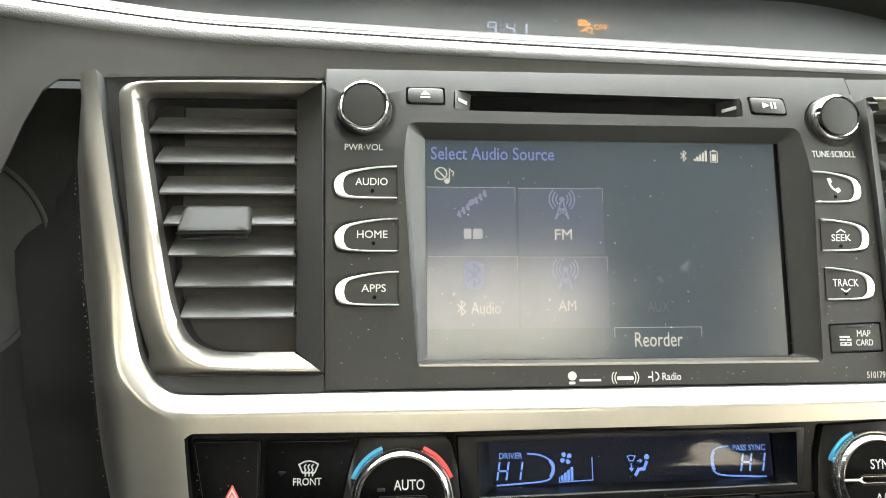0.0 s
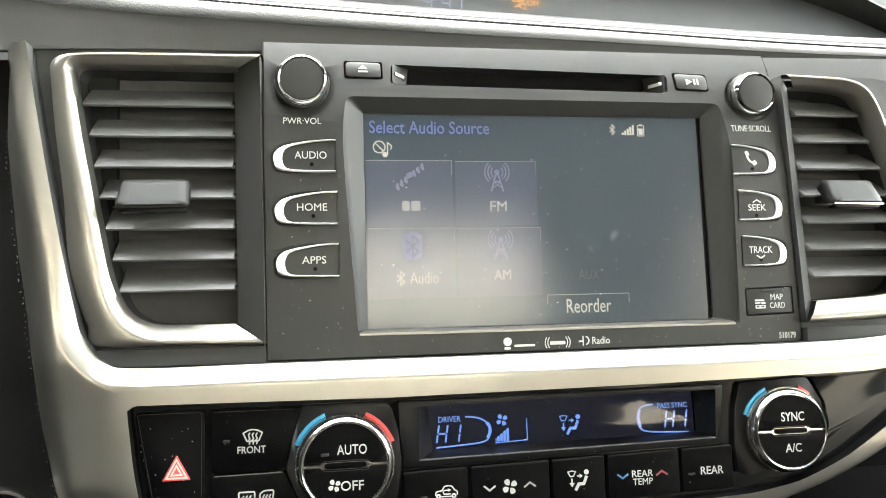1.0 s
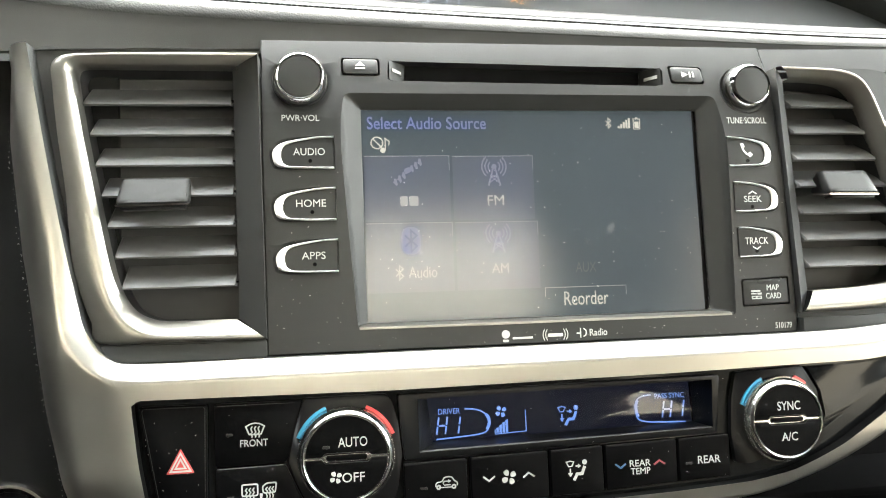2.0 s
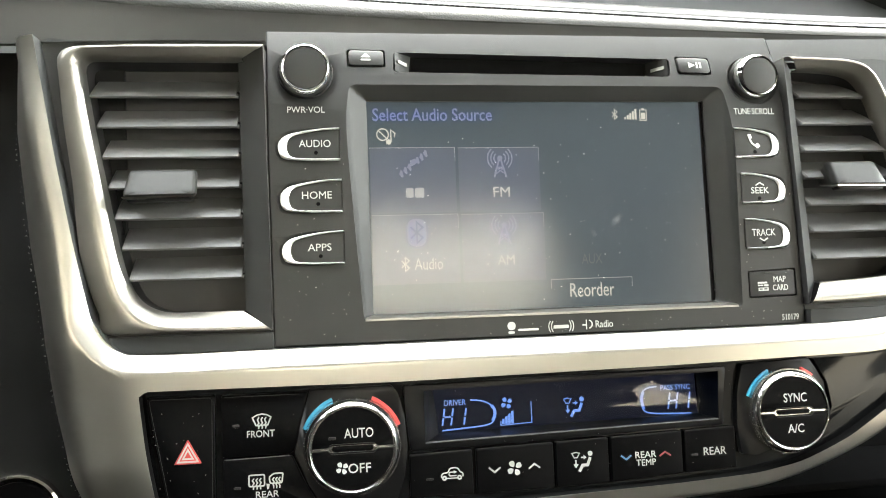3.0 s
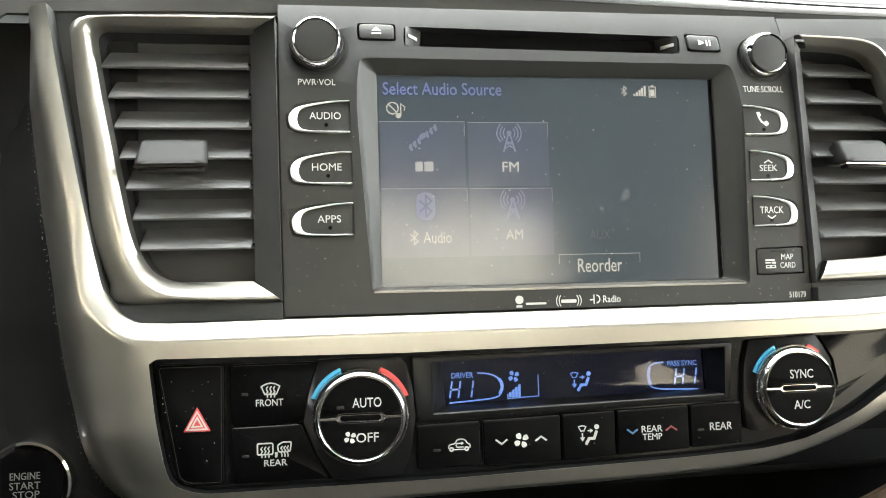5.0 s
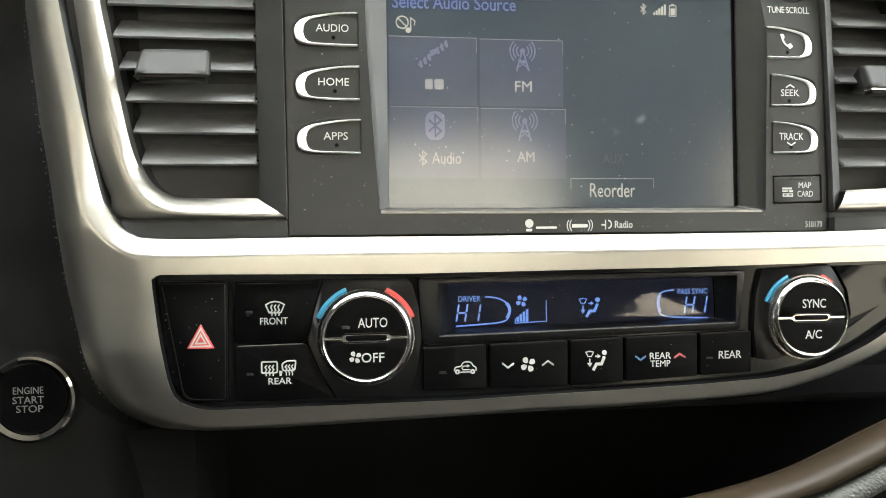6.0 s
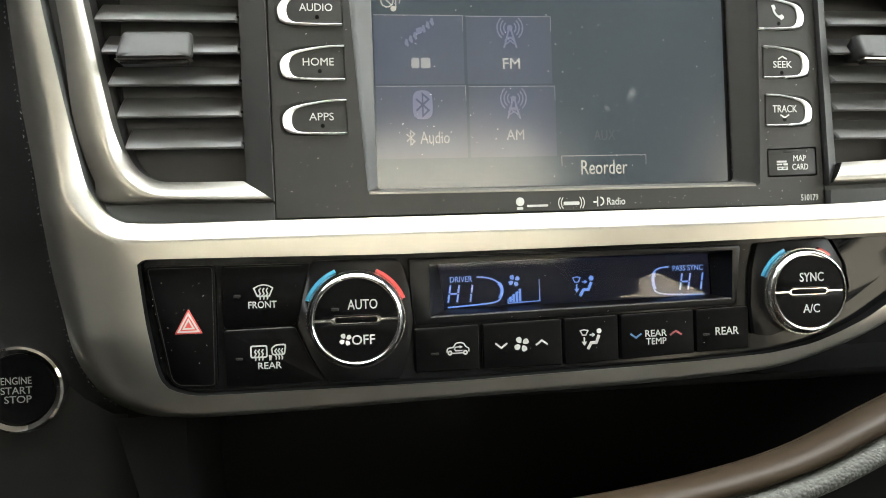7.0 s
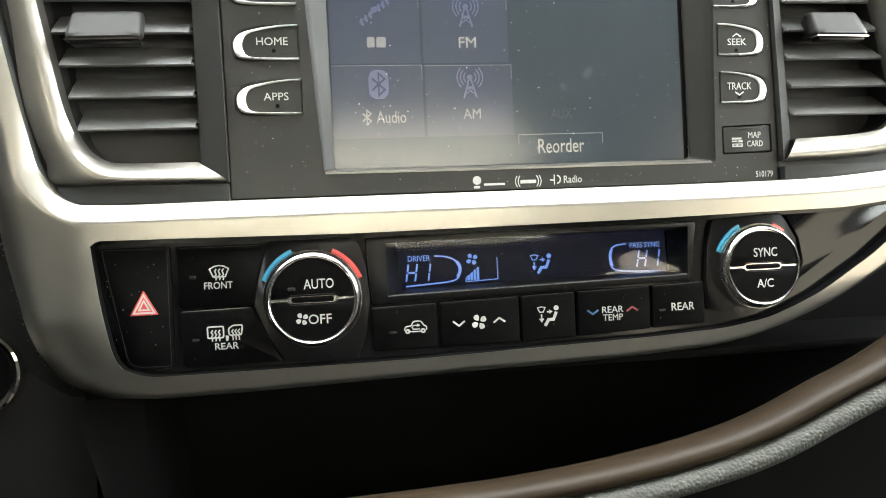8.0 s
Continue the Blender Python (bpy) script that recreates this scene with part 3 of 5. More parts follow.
    part("lower_bar", prism([(X(x), z) for x, z in rounded([(-203, -56.6), (-198, -63.8), (seam[1], -64.2), (seam[1], -57.0)], [1, 3, 0.5, 0.5])], -11.6, -4, 0.6), PLAIN, vent)
    # mitred pillar beside the radio
    top, low = outer[0][1], outer[-1][1]
    pillar = [[(X(seam[0] + 1.2), 8, top), (X(seam[0]), -10, top), (X(inner[0]), -2, opening[0][1] + 1), (X(inner[0]), 20, opening[0][1] + 1)], [(X(seam[1] + 1.2), 8, low), (X(seam[1]), -11, low), (X(inner[1]), -2, opening[-1][1]), (X(inner[1]), 20, opening[-1][1])]]
    rows = [[tuple(Vector(pillar[0][k]).lerp(Vector(pillar[1][k]), t / 12)) for k in range(4)] for t in range(13)]
    part("pillar", loft(rows, False), PAD_BASE, vent)
    if driver:
        # hidden plate, added to stop light leaking in over the vent
        part("light_stop", loft([[(X(-132.9), y, 76.9), (X(-180), y, 76.9), (X(-231), y, 75.4)] for y in (-9.5, 12, 34)], False), PLAIN, vent)
    if not driver:
        shelf = [[(X(x), face_y(72 + 2 * k) + 0.6, 72 + (0.016 * (-150 - x)) + 2 * k) for x in [-130.7 + 5.2 * (136 + 2 * k) / 145] + list(range(-134, -240, -6))] for k in range(8)]
        shelf.insert(0, [(x, y + 12, z) for x, y, z in shelf[0]])
        part("upper_panel", loft(shelf, False), FACE, vent)
    # dark housing
    deep = [[(X(x), -1.5, z) for x, z in o], [(X(x), 14, z) for x, z in o]]
    house = loft(deep, False)
    back = bmesh.new()
    back.faces.new([back.verts.new(Vector((X(x), 14, z)) * MM) for x, z in o])
    part("housing", merge(house, back), DUCT, vent)
    # seven slats
    for k, z in enumerate((52.6, 38.6, 24.6, 10.6, -3.4, -17.2, -31.0)):
        near = min((p for p in o if p[0] < -150 - (20 if driver else 0)), key=lambda p: abs(p[1] - z - 1))
        lo = near[0] + 0.8
        hi = inner[0] + (inner[1] - inner[0]) * (68 - z) / 114 - 0.4
        section = [(-4.6, z - 0.9), (-5.2, z - 0.2), (-4.8, z + 0.6), (2, z + 5.6), (9, z + 10.2), (9.6, z + 9.2), (3, z + 4.4), (-3.4, z - 0.9)]
        rings = [[(X(x), y + e, zz) for y, zz in section] for x, e in ((lo, 1.2), (lo + 0.8, 0), (hi - 0.8, 0), (hi, 1.2))]
        blade = part("slat", loft(rings, True, (True, True)), SLAT, vent)
        if driver:
            part("pivot_pin", lathe([(0.55, -4), (0.55, -5.6), (0.3, -5.8)], X(hi + 0.3), z + 1.2, 10), BLACK, blade)
    # sliding knob on the fourth slat
    c0 = -179 if driver else -158.5
    base = [(c0 - 16, 4.6), (c0 + 15.4, 5.0), (c0 + 14.8, 17.6), (c0 - 14, 17.4)]

    def pad(y, grow, dz=0.0):
        cx, cz = c0, 10.5
        wide = 1.0 if driver else 0.88
        return [(X(cx + (x - cx) * grow * wide), y, cz + dz + (z - cz) * grow) for x, z in rounded(base, 2.2, 4)]
    cap = loft([pad(4, 0.6), pad(-11, 0.9), pad(-14, 0.98), pad(-16.5, 1.0), pad(-18.9, 0.965), pad(-19.8, 0.88), pad(-20.0, 0.6)], True, (True, True))
    for v in cap.verts:
        v.co.y += 0.55 * (v.co.z - 4.6 * MM) * min(1.0, max(0.0, (-v.co.y / MM - 4) / 8))
    knob = part("slider_knob", cap, FACE, vent, crease=50)
    span = 1.0 if driver else 0.88
    chin = [[(X(c0 + (x - c0) * span), y, z) for x, z in rounded([(c0 - 15.4, 3.7), (c0 + 15.0, 4.2), (c0 + 15.3, 4.9), (c0 - 15.8, 4.5)], 0.3, 3)] for y in (-13, -17.2, -18.8)]
    part("chrome_strip", loft(chin, True, (True, True)), CHROME, knob, "thin chrome strip")
    part("chin", prism([(X(c0 + (x - c0) * span), z) for x, z in rounded([(c0 - 13.4, 2.2), (c0 + 13.2, 2.6), (c0 + 14, 4.0), (c0 - 14.2, 3.5)], 0.6, 3)], -17.6, -12, 0.5), SEAT_BLACK, knob)
    return vent


build_vent(1, 0, "black slatted air vent with a silver surround beside the driver", True)
build_vent(-1, 0, "black slatted air vent with a silver surround beside the radio", False)

# ---- radio with touch screen ----
def lean(bm):
    """Bends what was laid on a flat face at y = -8 onto the radio's real face."""
    for v in bm.verts:
        v.co.y += (face_y(v.co.z / MM) + 8) * MM
    return bm


KEY_OUT = [(0, 7.6), (-8.3, 7.2), (-18.8, 5.6), (-25.2, 3.6), (-28.0, 0.4), (-28.0, -3.4), (-25.8, -6.6), (-16, -7.6), (0, -7.8)]
KEY_IN = [(0, 6.9), (-8.3, 6.5), (-18.6, 4.6), (-22.8, 2.8), (-24.2, -0.2), (-24.0, -3.6), (-22.0, -6.2), (-15, -6.9), (0, -7.1)]
SIDE_KEYS = [("AUDIO", -100.1, 29.2, 1, 1.0), ("HOME", -99.7, 5.0, 1, 1.0), ("APPS", -99.4, -19.0, 1, 1.0), ("", 97.4, 28.4, -1, 0.82), ("SEEK", 99.5, 5.2, -1, 0.82), ("TRACK", 100.2, -17.8, -1, 0.83)]


def build_radio():
    radio = thing("car_radio", (0, 0, -64), "dark grey car radio with a touch screen, lit", "car radio")
    zs = [-64, -63.4, -62] + [-50 + 6 * k for k in range(12)] + [25 + 4 * k for k in range(14)] + [82, 84, 85.4, 86.2]
    rings = []
    for z in zs:
        t = (z + 64) / 145
        xl, xr = -132.4 - 1.2 * t, 130.4 - 5.2 * t
        e = 0.8 if z == -64 else 0.0
        y = face_y(z) + e
        rings.append([(xl, 28, z), (xl, y + 1.0, z), (xl + 0.8, y, z), (xr - 0.8, y, z), (xr, y + 1.0, z), (xr, 28, z)])
    body = loft(rings, True, (True, True))
    # screen well with sloped walls
    def well(y, x0, z0, x1, z1, r):
        return [(x, y, z) for x, z in box(x0, z0, x1, z1, r, 5)]
    def frame_at(y, g):
        """Outline of the well at depth y; g runs from 0 at the glass to 1 at the face."""
        glass = ((-86.8, 51.0), (-86.3, -51.4), (87.0, -51.2), (84.9, 51.0))
        face = ((-99.0, 62.4), (-91.2, -53.6), (96.8, -54.2), (98.0, 61.4))
        pts = [tuple(Vector(a).lerp(Vector(b), g)) for a, b in zip(glass, face)]
        return [(x, y, z) for x, z in rounded(pts, [5 * g + 0.6, 2.2, 2.2, 5 * g + 0.6], 6)]
    rim = ((-30, 1.12), (-9, 1.04), (-7.4, 0.97), (-6.6, 0.9), (-4, 0.62), (-1.2, 0.06), (-0.6, 0.0), (7, 0.0))
    screen_cut = loft([frame_at(y, g) for y, g in rim], True, (True, True))
    slot = loft([[(x, y, z) for x, z in rounded([(-73 - g, 65.4 - g), (66.5 + g, 63.8 - g), (68 + g, 73.0 + g), (-73 - g, 75.4 + g)], 2.2, 4)] for y, g in ((-30, 0.8), (-3.2, 0.8), (-0.5, 0), (16, -0.6))], True, (True, True))
    dishes = []
    for x, z, r, w in ((-115.0, 63.9, 12.2, 4.6), (111.8, 62.4, 11.6, 2.4)):
        tilt = 0.22
        dish = lathe([(r + w + 1, -30), (r + w, face_y(z) - 0.3), (r + w * 0.5, face_y(z) + 0.7), (r + 0.4, face_y(z) + 1.5)], x - 0.5, z - 1.2, 48)
        for v in dish.verts:
            v.co.y += tilt * (v.co.z - z * MM)
        dishes.append(dish)
    for x, z, s, wide in [(k[1], k[2], k[3], k[4]) for k in SIDE_KEYS]:
        hole = [(x + s * a * wide, z + b) for a, b in curve(KEY_OUT, 40)]
        big = [(x + s * a * wide, z + b) for a, b in curve([(a * 1.075 + 0.3, b * 1.0 + (1.9 * min(1, -a / 20) if b > 0 else -1.5 * min(1, -a / 20)) ) for a, b in KEY_OUT], 40)]
        dishes.append(lean(loft([[(a, y, b) for a, b in ring] for y, ring in ((-30, big), (-8.3, big), (-7.0, hole), (-5.6, hole))], True, (True, True))))
    pocket = [prism(rounded([(-95.6, 67.4), (-77, 67.2), (-77, 76.6), (-95.6, 76.8)], 1.6, 4), -30, 9), prism(rounded([(71.4, 64.6), (89.8, 64.2), (89.4, 74.0), (71, 74.6)], 1.6, 4), -30, 9),
              prism(rounded([(100.6, -50.4), (126.6, -49.8), (126.2, -35.8), (100.4, -36.6)], 1.0, 3), -30, 0)]
    part("faceplate", cut(body, [screen_cut, slot, *dishes, *pocket]), FACE, radio, crease=28)

    # silver strip as the highlight that the black bezel's lower wall catches
    lip = [[(x, y, z + dz) for x, z in ((-90.6, -53.3), (-30, -53.6), (30, -53.6), (94.6, -53.6))] for y, dz in ((-8.15, -0.6), (-8.0, 0.2), (-7.0, 0.75), (-5.0, 1.2), (-1.6, 1.9))]
    part("lip_highlight", loft(lip, False), SILVER, radio, "silver strip painted as the highlight on the screen's lower lip")
    part("screen_gasket", prism(box(-89, -53, 89, 53), 0.5, 3), BLACK, radio)
    # disc slot
    part("disc_slot", prism(rounded([(-64, 64.8), (58, 63.4), (58.6, 73.4), (-64, 75.6)], 0.8, 3), 7.5, 15), BLACK, radio, "dark opening for discs")
    for k, (x, z, s) in enumerate(((-72.5, 70.4, 1), (66.6, 68.4, -1))):
        ramp = loft([[(x, -1.6, z - 4.6), (x, -1.6, z + 4.6)], [(x + s * 7.5, 6.5, z - 4.4), (x + s * 8.6, 6.5, z + 4.8)]], False)
        flap = part("slot_guide", ramp, FACE, radio)
        tick = [(x + s * 1.6, z - 0.6), (x + s * 6.4, z - 1.0), (x + s * 6.4, z + 0.6), (x + s * 1.6, z + 1.0)]
        part("tick_mark", loft([[(a, -0.3 + 1.06 * (abs(a - x) - 1.6), b) for a, b in tick], [(a, -1.0 + 1.06 * (abs(a - x) - 1.6), b) for a, b in tick]], True, (True, True)), INK, flap, "white mark")

    # eject and play keys
    key = part("eject_button", lean(prism(rounded([(-94.6, 68.3), (-78, 68.1), (-78, 75.8), (-94.6, 76.0)], 1.3, 4), -8.8, -2, 0.6)), FACE, radio, crease=60)
    part("eject_sign", lean(merge(flat([(-88.8, 72.3), (-84.2, 72.3), (-86.5, 74.6)], -8.9), flat(box(-88.8, 70.6, -84.2, 71.4), -8.9))), INK, key)
    key = part("play_button", lean(prism(rounded([(72.2, 65.5), (88.9, 65.1), (88.5, 73.1), (72, 73.7)], 1.3, 4), -8.8, -2, 0.6)), FACE, radio, crease=60)
    part("play_sign", lean(merge(flat([(77.6, 67.8), (81.0, 69.4), (77.6, 71.0)], -8.9), flat(box(81.6, 67.8, 82.5, 71.0), -8.9), flat(box(83.4, 67.8, 84.3, 71.0), -8.9))), INK, key)

    # two turning knobs
    for x, z, r, low in ((-115.0, 63.9, 12.2, 0.0), (111.8, 62.4, 11.6, 2.4)):
        knob = part("tuning_knob", lathe([(a, b + low) for a, b in ((r + 0.9, 6), (r + 0.8, -1), (r + 0.4, -3), (r + 0.2, -6.5), (r - 0.2, -7))], x, z), FACE, radio)
        part("chrome_ring", lathe([(a, b + low) for a, b in ((r - 0.1, -6), (r + 0.1, -7.4), (r, -8.8), (r - 0.5, -10.6), (r - 1.2, -11.9), (r - 1.8, -12.5), (r - 2.15, -12.2), (r - 2.25, -10))], x, z), CHROME, knob, "polished chrome ring")
        part("cap", lathe([(a, b + low) for a, b in ((r - 2.2, -8), (r - 2.25, -11.5), (r - 2.7, -12.2), (r * 0.5, -12.6), (0, -12.7))], x, z), FACE, knob)

    # six keys with a bright arc
    spots = {"AUDIO": (-118.8, -104.3, 27.6, 31.0), "HOME": (-118.0, -104.4, 3.5, 6.9), "APPS": (-116.0, -105.2, -20.7, -17.3), "SEEK": (104.3, 113.9, 2.2, 5.4), "TRACK": (103.5, 116.1, -19.2, -15.7)}
    for word, x, z, s, wide in SIDE_KEYS:
        y = -8.0
        shape = [(x + s * a * wide, z + b) for a, b in curve(KEY_IN, 36)]
        half = len(shape) // 2
        skin = loft([[(*Vector(shape[i]).lerp(Vector(shape[-1 - i]), k / 8), 0) for i in range(half)] for k in range(9)], False)
        for v in skin.verts:
            v.co = Vector((v.co.x, (y - 0.5 * min(1.0, max(0.0, abs(v.co.x / MM - x) - 0.2) / 7)) * MM, v.co.y))
        rim = loft([[(a, y - 0.5, b) for a, b in shape], [(a, y + 2.6, b) for a, b in shape]])
        key = part("audio_button", lean(merge(skin, rim)), FACE, radio, crease=50)
        outer, inner = [(x + s * a * wide, z + b) for a, b in curve(KEY_OUT, 36)], [(x + s * a * wide, z + b) for a, b in curve(KEY_IN, 36)]
        mid = [tuple(Vector(p).lerp(Vector(q), 0.5)) for p, q in zip(outer, inner)]
        part("bright_arc", lean(loft([[(a, y + 2.6, b) for a, b in outer], [(a, y - 1.0, b) for a, b in outer], [(a, y - 1.5, b) for a, b in mid], [(a, y - 1.0, b) for a, b in inner], [(a, y, b) for a, b in inner]], False)), ARC, key, "bright silver arc", crease=70)
        dx, dz = {"AUDIO": (-111.1, 25.0), "HOME": (-110.7, 1.1), "APPS": (-110.2, -23.1), "": (107.9, 23.4), "SEEK": (108.8, -0.2), "TRACK": (109.8, -22.6)}[word]
        part("indicator", lean(lathe([(0.95, y - 0.4), (0.85, y - 0.7), (0.5, y - 0.65), (0, y - 0.55)], dx, dz, 14)), BLACK, key)
        if word:
            x0, x1, z0, z1 = spots[word]
            part("legend", lean(words(word, x0, z0, x1, z1, y - 0.75)), INK, key)
        if word in ("SEEK", "TRACK"):
            c, h = (109.2, 6.3) if word == "SEEK" else (109.8, -20.3)
            d = 1.4 if word == "SEEK" else -1.4
            part("arrow", lean(stroke([(c - 2.2, h), (c, h + d), (c + 2.2, h)], 0.6, y - 0.55)), INK, key)
        if not word:
            phone = curve([(105.2, 31.8), (105.6, 29.6), (107.0, 27.4), (109.6, 25.8)], 14)
            part("phone_sign", lean(merge(stroke(phone, 0.9, y - 0.55), flat(rounded([(104.2, 32.2), (106.0, 32.6), (106.8, 30.4), (105.4, 30.0)], 0.4, 2), y - 0.55), flat(rounded([(107.8, 27.0), (109.6, 28.0), (110.9, 26.4), (109.2, 25.0)], 0.4, 2), y - 0.55))), INK, key)
    part("volume_legend", lean(words("PWR·VOL", -123.8, 44.2, -106.5, 47.2, -8.05)), INK, radio)
    part("tune_legend", lean(words("TUNE·SCROLL", 98.8, 43.0, 120.6, 46.2, -8.05)), INK, radio)

    # map card door
    door = part("card_door", prism(rounded([(101.4, -49.7), (126.0, -49.1), (125.6, -36.5), (101.2, -37.2)], 0.8, 3), -7.8, -1, 0.4), FACE, radio)
    part("finger_notch", prism(rounded([(109, -38.6), (117.4, -38.3), (117, -36.9), (109.4, -37.1)], 0.4, 2), -8.1, -6, 0.2), FACE, door)
    part("legend", merge(words("MAP", 114.2, -42.6, 120.8, -39.7, -7.8), words("CARD", 113.6, -46.8, 121.8, -43.9, -7.8)), INK, door)
    bars = [box(105.6, -43.2, 110.6, -42.3), box(105.6, -44.4, 108.4, -43.7), box(109, -44.6, 111.2, -43.6), box(105.8, -46.8, 111.2, -46.2), box(105.8, -45.6, 111.2, -45.2), box(105.8, -46.4, 106.4, -45.4), box(108.0, -46.4, 108.8, -45.4), box(110.6, -46.4, 111.2, -45.4)]
    part("card_mark", merge(*[flat(b, -7.8) for b in bars]), INK, door)
    part("part_number", words("510179", 117.6, -61.8, 126.6, -58.8, -8.0, bold=0.005), INK, radio)
    # three maker's marks as plain shapes
    mark = merge(lathe([(2.0, -8), (2.0, -8.15)], -21.6, -58.9, 18), flat(box(-23.2, -62.6, -20.2, -61.4, 0.5, 2), -8.0), flat(box(-18.4, -61.4, -8.4, -60.4, 0.4, 2), -8.0))
    part("maker_mark", mark, INK, radio, "plain white mark")
    waves = [stroke([(2.8 + s * (4.0 + k * 1.3) + s * 0.9 * (1 - v * v), -60.0 + 2.6 * v) for v in (-1, -0.5, 0, 0.5, 1)], 0.4, -8.0) for s in (-1, 1) for k in (0, 1)]
    part("maker_mark", merge(flat(box(-1.0, -61.0, 6.6, -59.4, 0.5, 2), -8.0), *waves), INK, radio, "plain white mark")
    part("maker_mark", merge(stroke([(15.4, -57.4), (15.4, -62)], 0.5, -8.0), flat(box(13.4, -60.2, 15.4, -59.5), -8.0), flat(arc(16.4, -59.6, 1.6, 2.2, -80, 80), -8.0)), INK, radio, "plain white mark")
    part("radio_word", words("Radio", 20.0, -61.4, 28.8, -58.0, -8.0, bold=0.005), INK, radio)

    # lit screen
    glass = part("screen", prism([(-86.4, -51.4), (84.5, -51.1), (82.9, 51.2), (-86.9, 51.2)], 0.0, 4), PANEL_LIGHT, radio, "dark touch screen, lit, with a menu")
    y = -0.05
    for x0, z0, x1, z1 in ((-85.9, -3.2, -44.4, 28.7), (-43.0, -3.2, -2.4, 28.4), (-85.7, -37.4, -43.9, -3.9), (-42.6, -37.4, -1.2, -4.2)):
        part("menu_tile", prism(box(x0, z0, x1, z1), y - 0.05, 0.0), TILE_LIGHT, glass)
        part("tile_edge", merge(flat(box(x0, z1 - 0.3, x1, z1), y - 0.05, 0.06), flat(box(x1 - 0.25, z1 - 7, x1, z1 - 0.3), y - 0.05, 0.06)), DIM_WHITE, glass)
    part("tile_edge", merge(flat(box(1.0, -37.6, 43, -37.2), y, 0.06), flat(box(42.7, -42, 43, -37.6), y, 0.06), flat(box(1.0, -42, 1.3, -37.6), y, 0.06)), DIM_WHITE, glass)
    yt = -0.1
    part("menu_title", words("Select Audio Source", -84.0, 41.6, -25.4, 47.8, yt, 0.06, bold=0.008), BLUE_LIGHT, glass)
    for word, x0, z0, x1, z1 in (("FM", -26.0, 3.8, -17.8, 8.8), ("AM", -25.2, -29.4, -16.8, -24.6), ("Audio", -66.0, -30.6, -52.2, -25.0), ("Reorder", 10.6, -46.4, 33.4, -39.6)):
        part("menu_word", words(word, x0, z0, x1, z1, yt, 0.06), WORD_LIGHT, glass)
    part("menu_word", merge(flat(box(-69.0, 4.2, -65.4, 9.0, 0.8, 3), yt, 0.06), flat(box(-64.6, 4.2, -60.2, 9.0, 0.8, 3), yt, 0.06)), DIM_WHITE, glass)
    part("menu_word", words("AUX", 17.2, -30.2, 27.8, -25.2, yt, 0.06), DIM_LIGHT, glass)

    def rune(cx, cz, h, w):
        return merge(stroke([(cx - h * 0.28, cz - h * 0.26), (cx + h * 0.28, cz + h * 0.26), (cx, cz + h * 0.5), (cx, cz - h * 0.5), (cx + h * 0.28, cz - h * 0.26), (cx - h * 0.28, cz + h * 0.26)], w, yt, thick=0.06))

    part("wireless_sign", rune(-70.4, -27.8, 6.6, 0.65), WORD_LIGHT, glass)
    part("wireless_sign", rune(37.8, 44.6, 5.0, 0.5), WORD_LIGHT, glass)
    for k in range(5):
        part("signal_bar", flat(box(42.8 + 1.4 * k, 42.0, 43.8 + 1.4 * k, 43.2 + 1.0 * k), yt, 0.06), WORD_LIGHT, glass)
    part("battery_sign", merge(stroke(box(51.2, 41.6, 54.6, 46.8), 0.4, yt, True, 0.06), flat(box(52.2, 46.9, 53.6, 47.6), yt, 0.06), flat(box(51.8, 42.2, 54.0, 45.4), yt, 0.06)), WORD_LIGHT, glass)
    note = merge(stroke(arc(-79.4, 35.0, 2.8, 2.8, 0, 360, 24)[:24], 0.6, yt, True, 0.06), stroke([(-81.4, 37.0), (-77.4, 33.0)], 0.6, yt, thick=0.06),
                 flat(arc(-76.6, 31.4, 0, 1.3, 0, 350, 12)[:13], yt, 0.06), stroke([(-75.4, 31.4), (-75.4, 37.2), (-73.4, 35.6), (-73.8, 33.8)], 0.55, yt, thick=0.06))
    part("muted_note_sign", note, WORD_LIGHT, glass)
    # satellite, two masts and the oval badge
    sat = []
    for k in range(7):
        cx, cz = -71.0 + 2.0 * k, 16.2 + 1.62 * k
        if k in (3,):
            sat.append(flat(rounded([(cx - 1.2, cz - 1.6), (cx + 1.6, cz - 0.2), (cx + 1.0, cz + 2.2), (cx - 1.6, cz + 1.2)], 0.4, 2), yt, 0.06))
        else:
            sat.append(flat([(cx - 1.0, cz - 0.6), (cx + 0.4, cz - 2.2), (cx + 1.1, cz - 1.6), (cx + 0.5, cz + 1.2), (cx - 0.4, cz + 1.4)], yt, 0.06))
    part("satellite_sign", merge(*sat), ICON_LIGHT, glass)
    for cx, cz in ((-22.2, 13.6), (-21.4, -19.4)):
        mast = [stroke([(cx - 3.0, cz), (cx - 0.5, cz + 8.5), (cx + 0.5, cz + 8.5), (cx + 3.0, cz)], 0.8, yt, thick=0.06), stroke([(cx - 2.4, cz + 1.6), (cx + 1.6, cz + 4.2), (cx - 1.4, cz + 4.2), (cx + 2.4, cz + 1.6)], 0.6, yt, thick=0.06),
                flat(arc(cx, cz + 9.4, 0, 1.3, 0, 350, 12)[:13], yt, 0.06), flat(box(cx - 2.0, cz + 4.4, cx + 2.0, cz + 5.2), yt, 0.06)]
        for s in (0, 180):
            for r in (2.6, 4.2, 5.8):
                mast.append(flat(arc(cx, cz + 9.4, r, r + 0.6, s - 48, s + 48, 10), yt, 0.06))
        part("mast_sign", merge(*mast), ICON_LIGHT, glass)
    part("oval_badge", flat(rounded(box(-69.0, -19.4, -59.8, -6.0), 4.4, 6), yt, 0.05), ICON_LIGHT, glass)
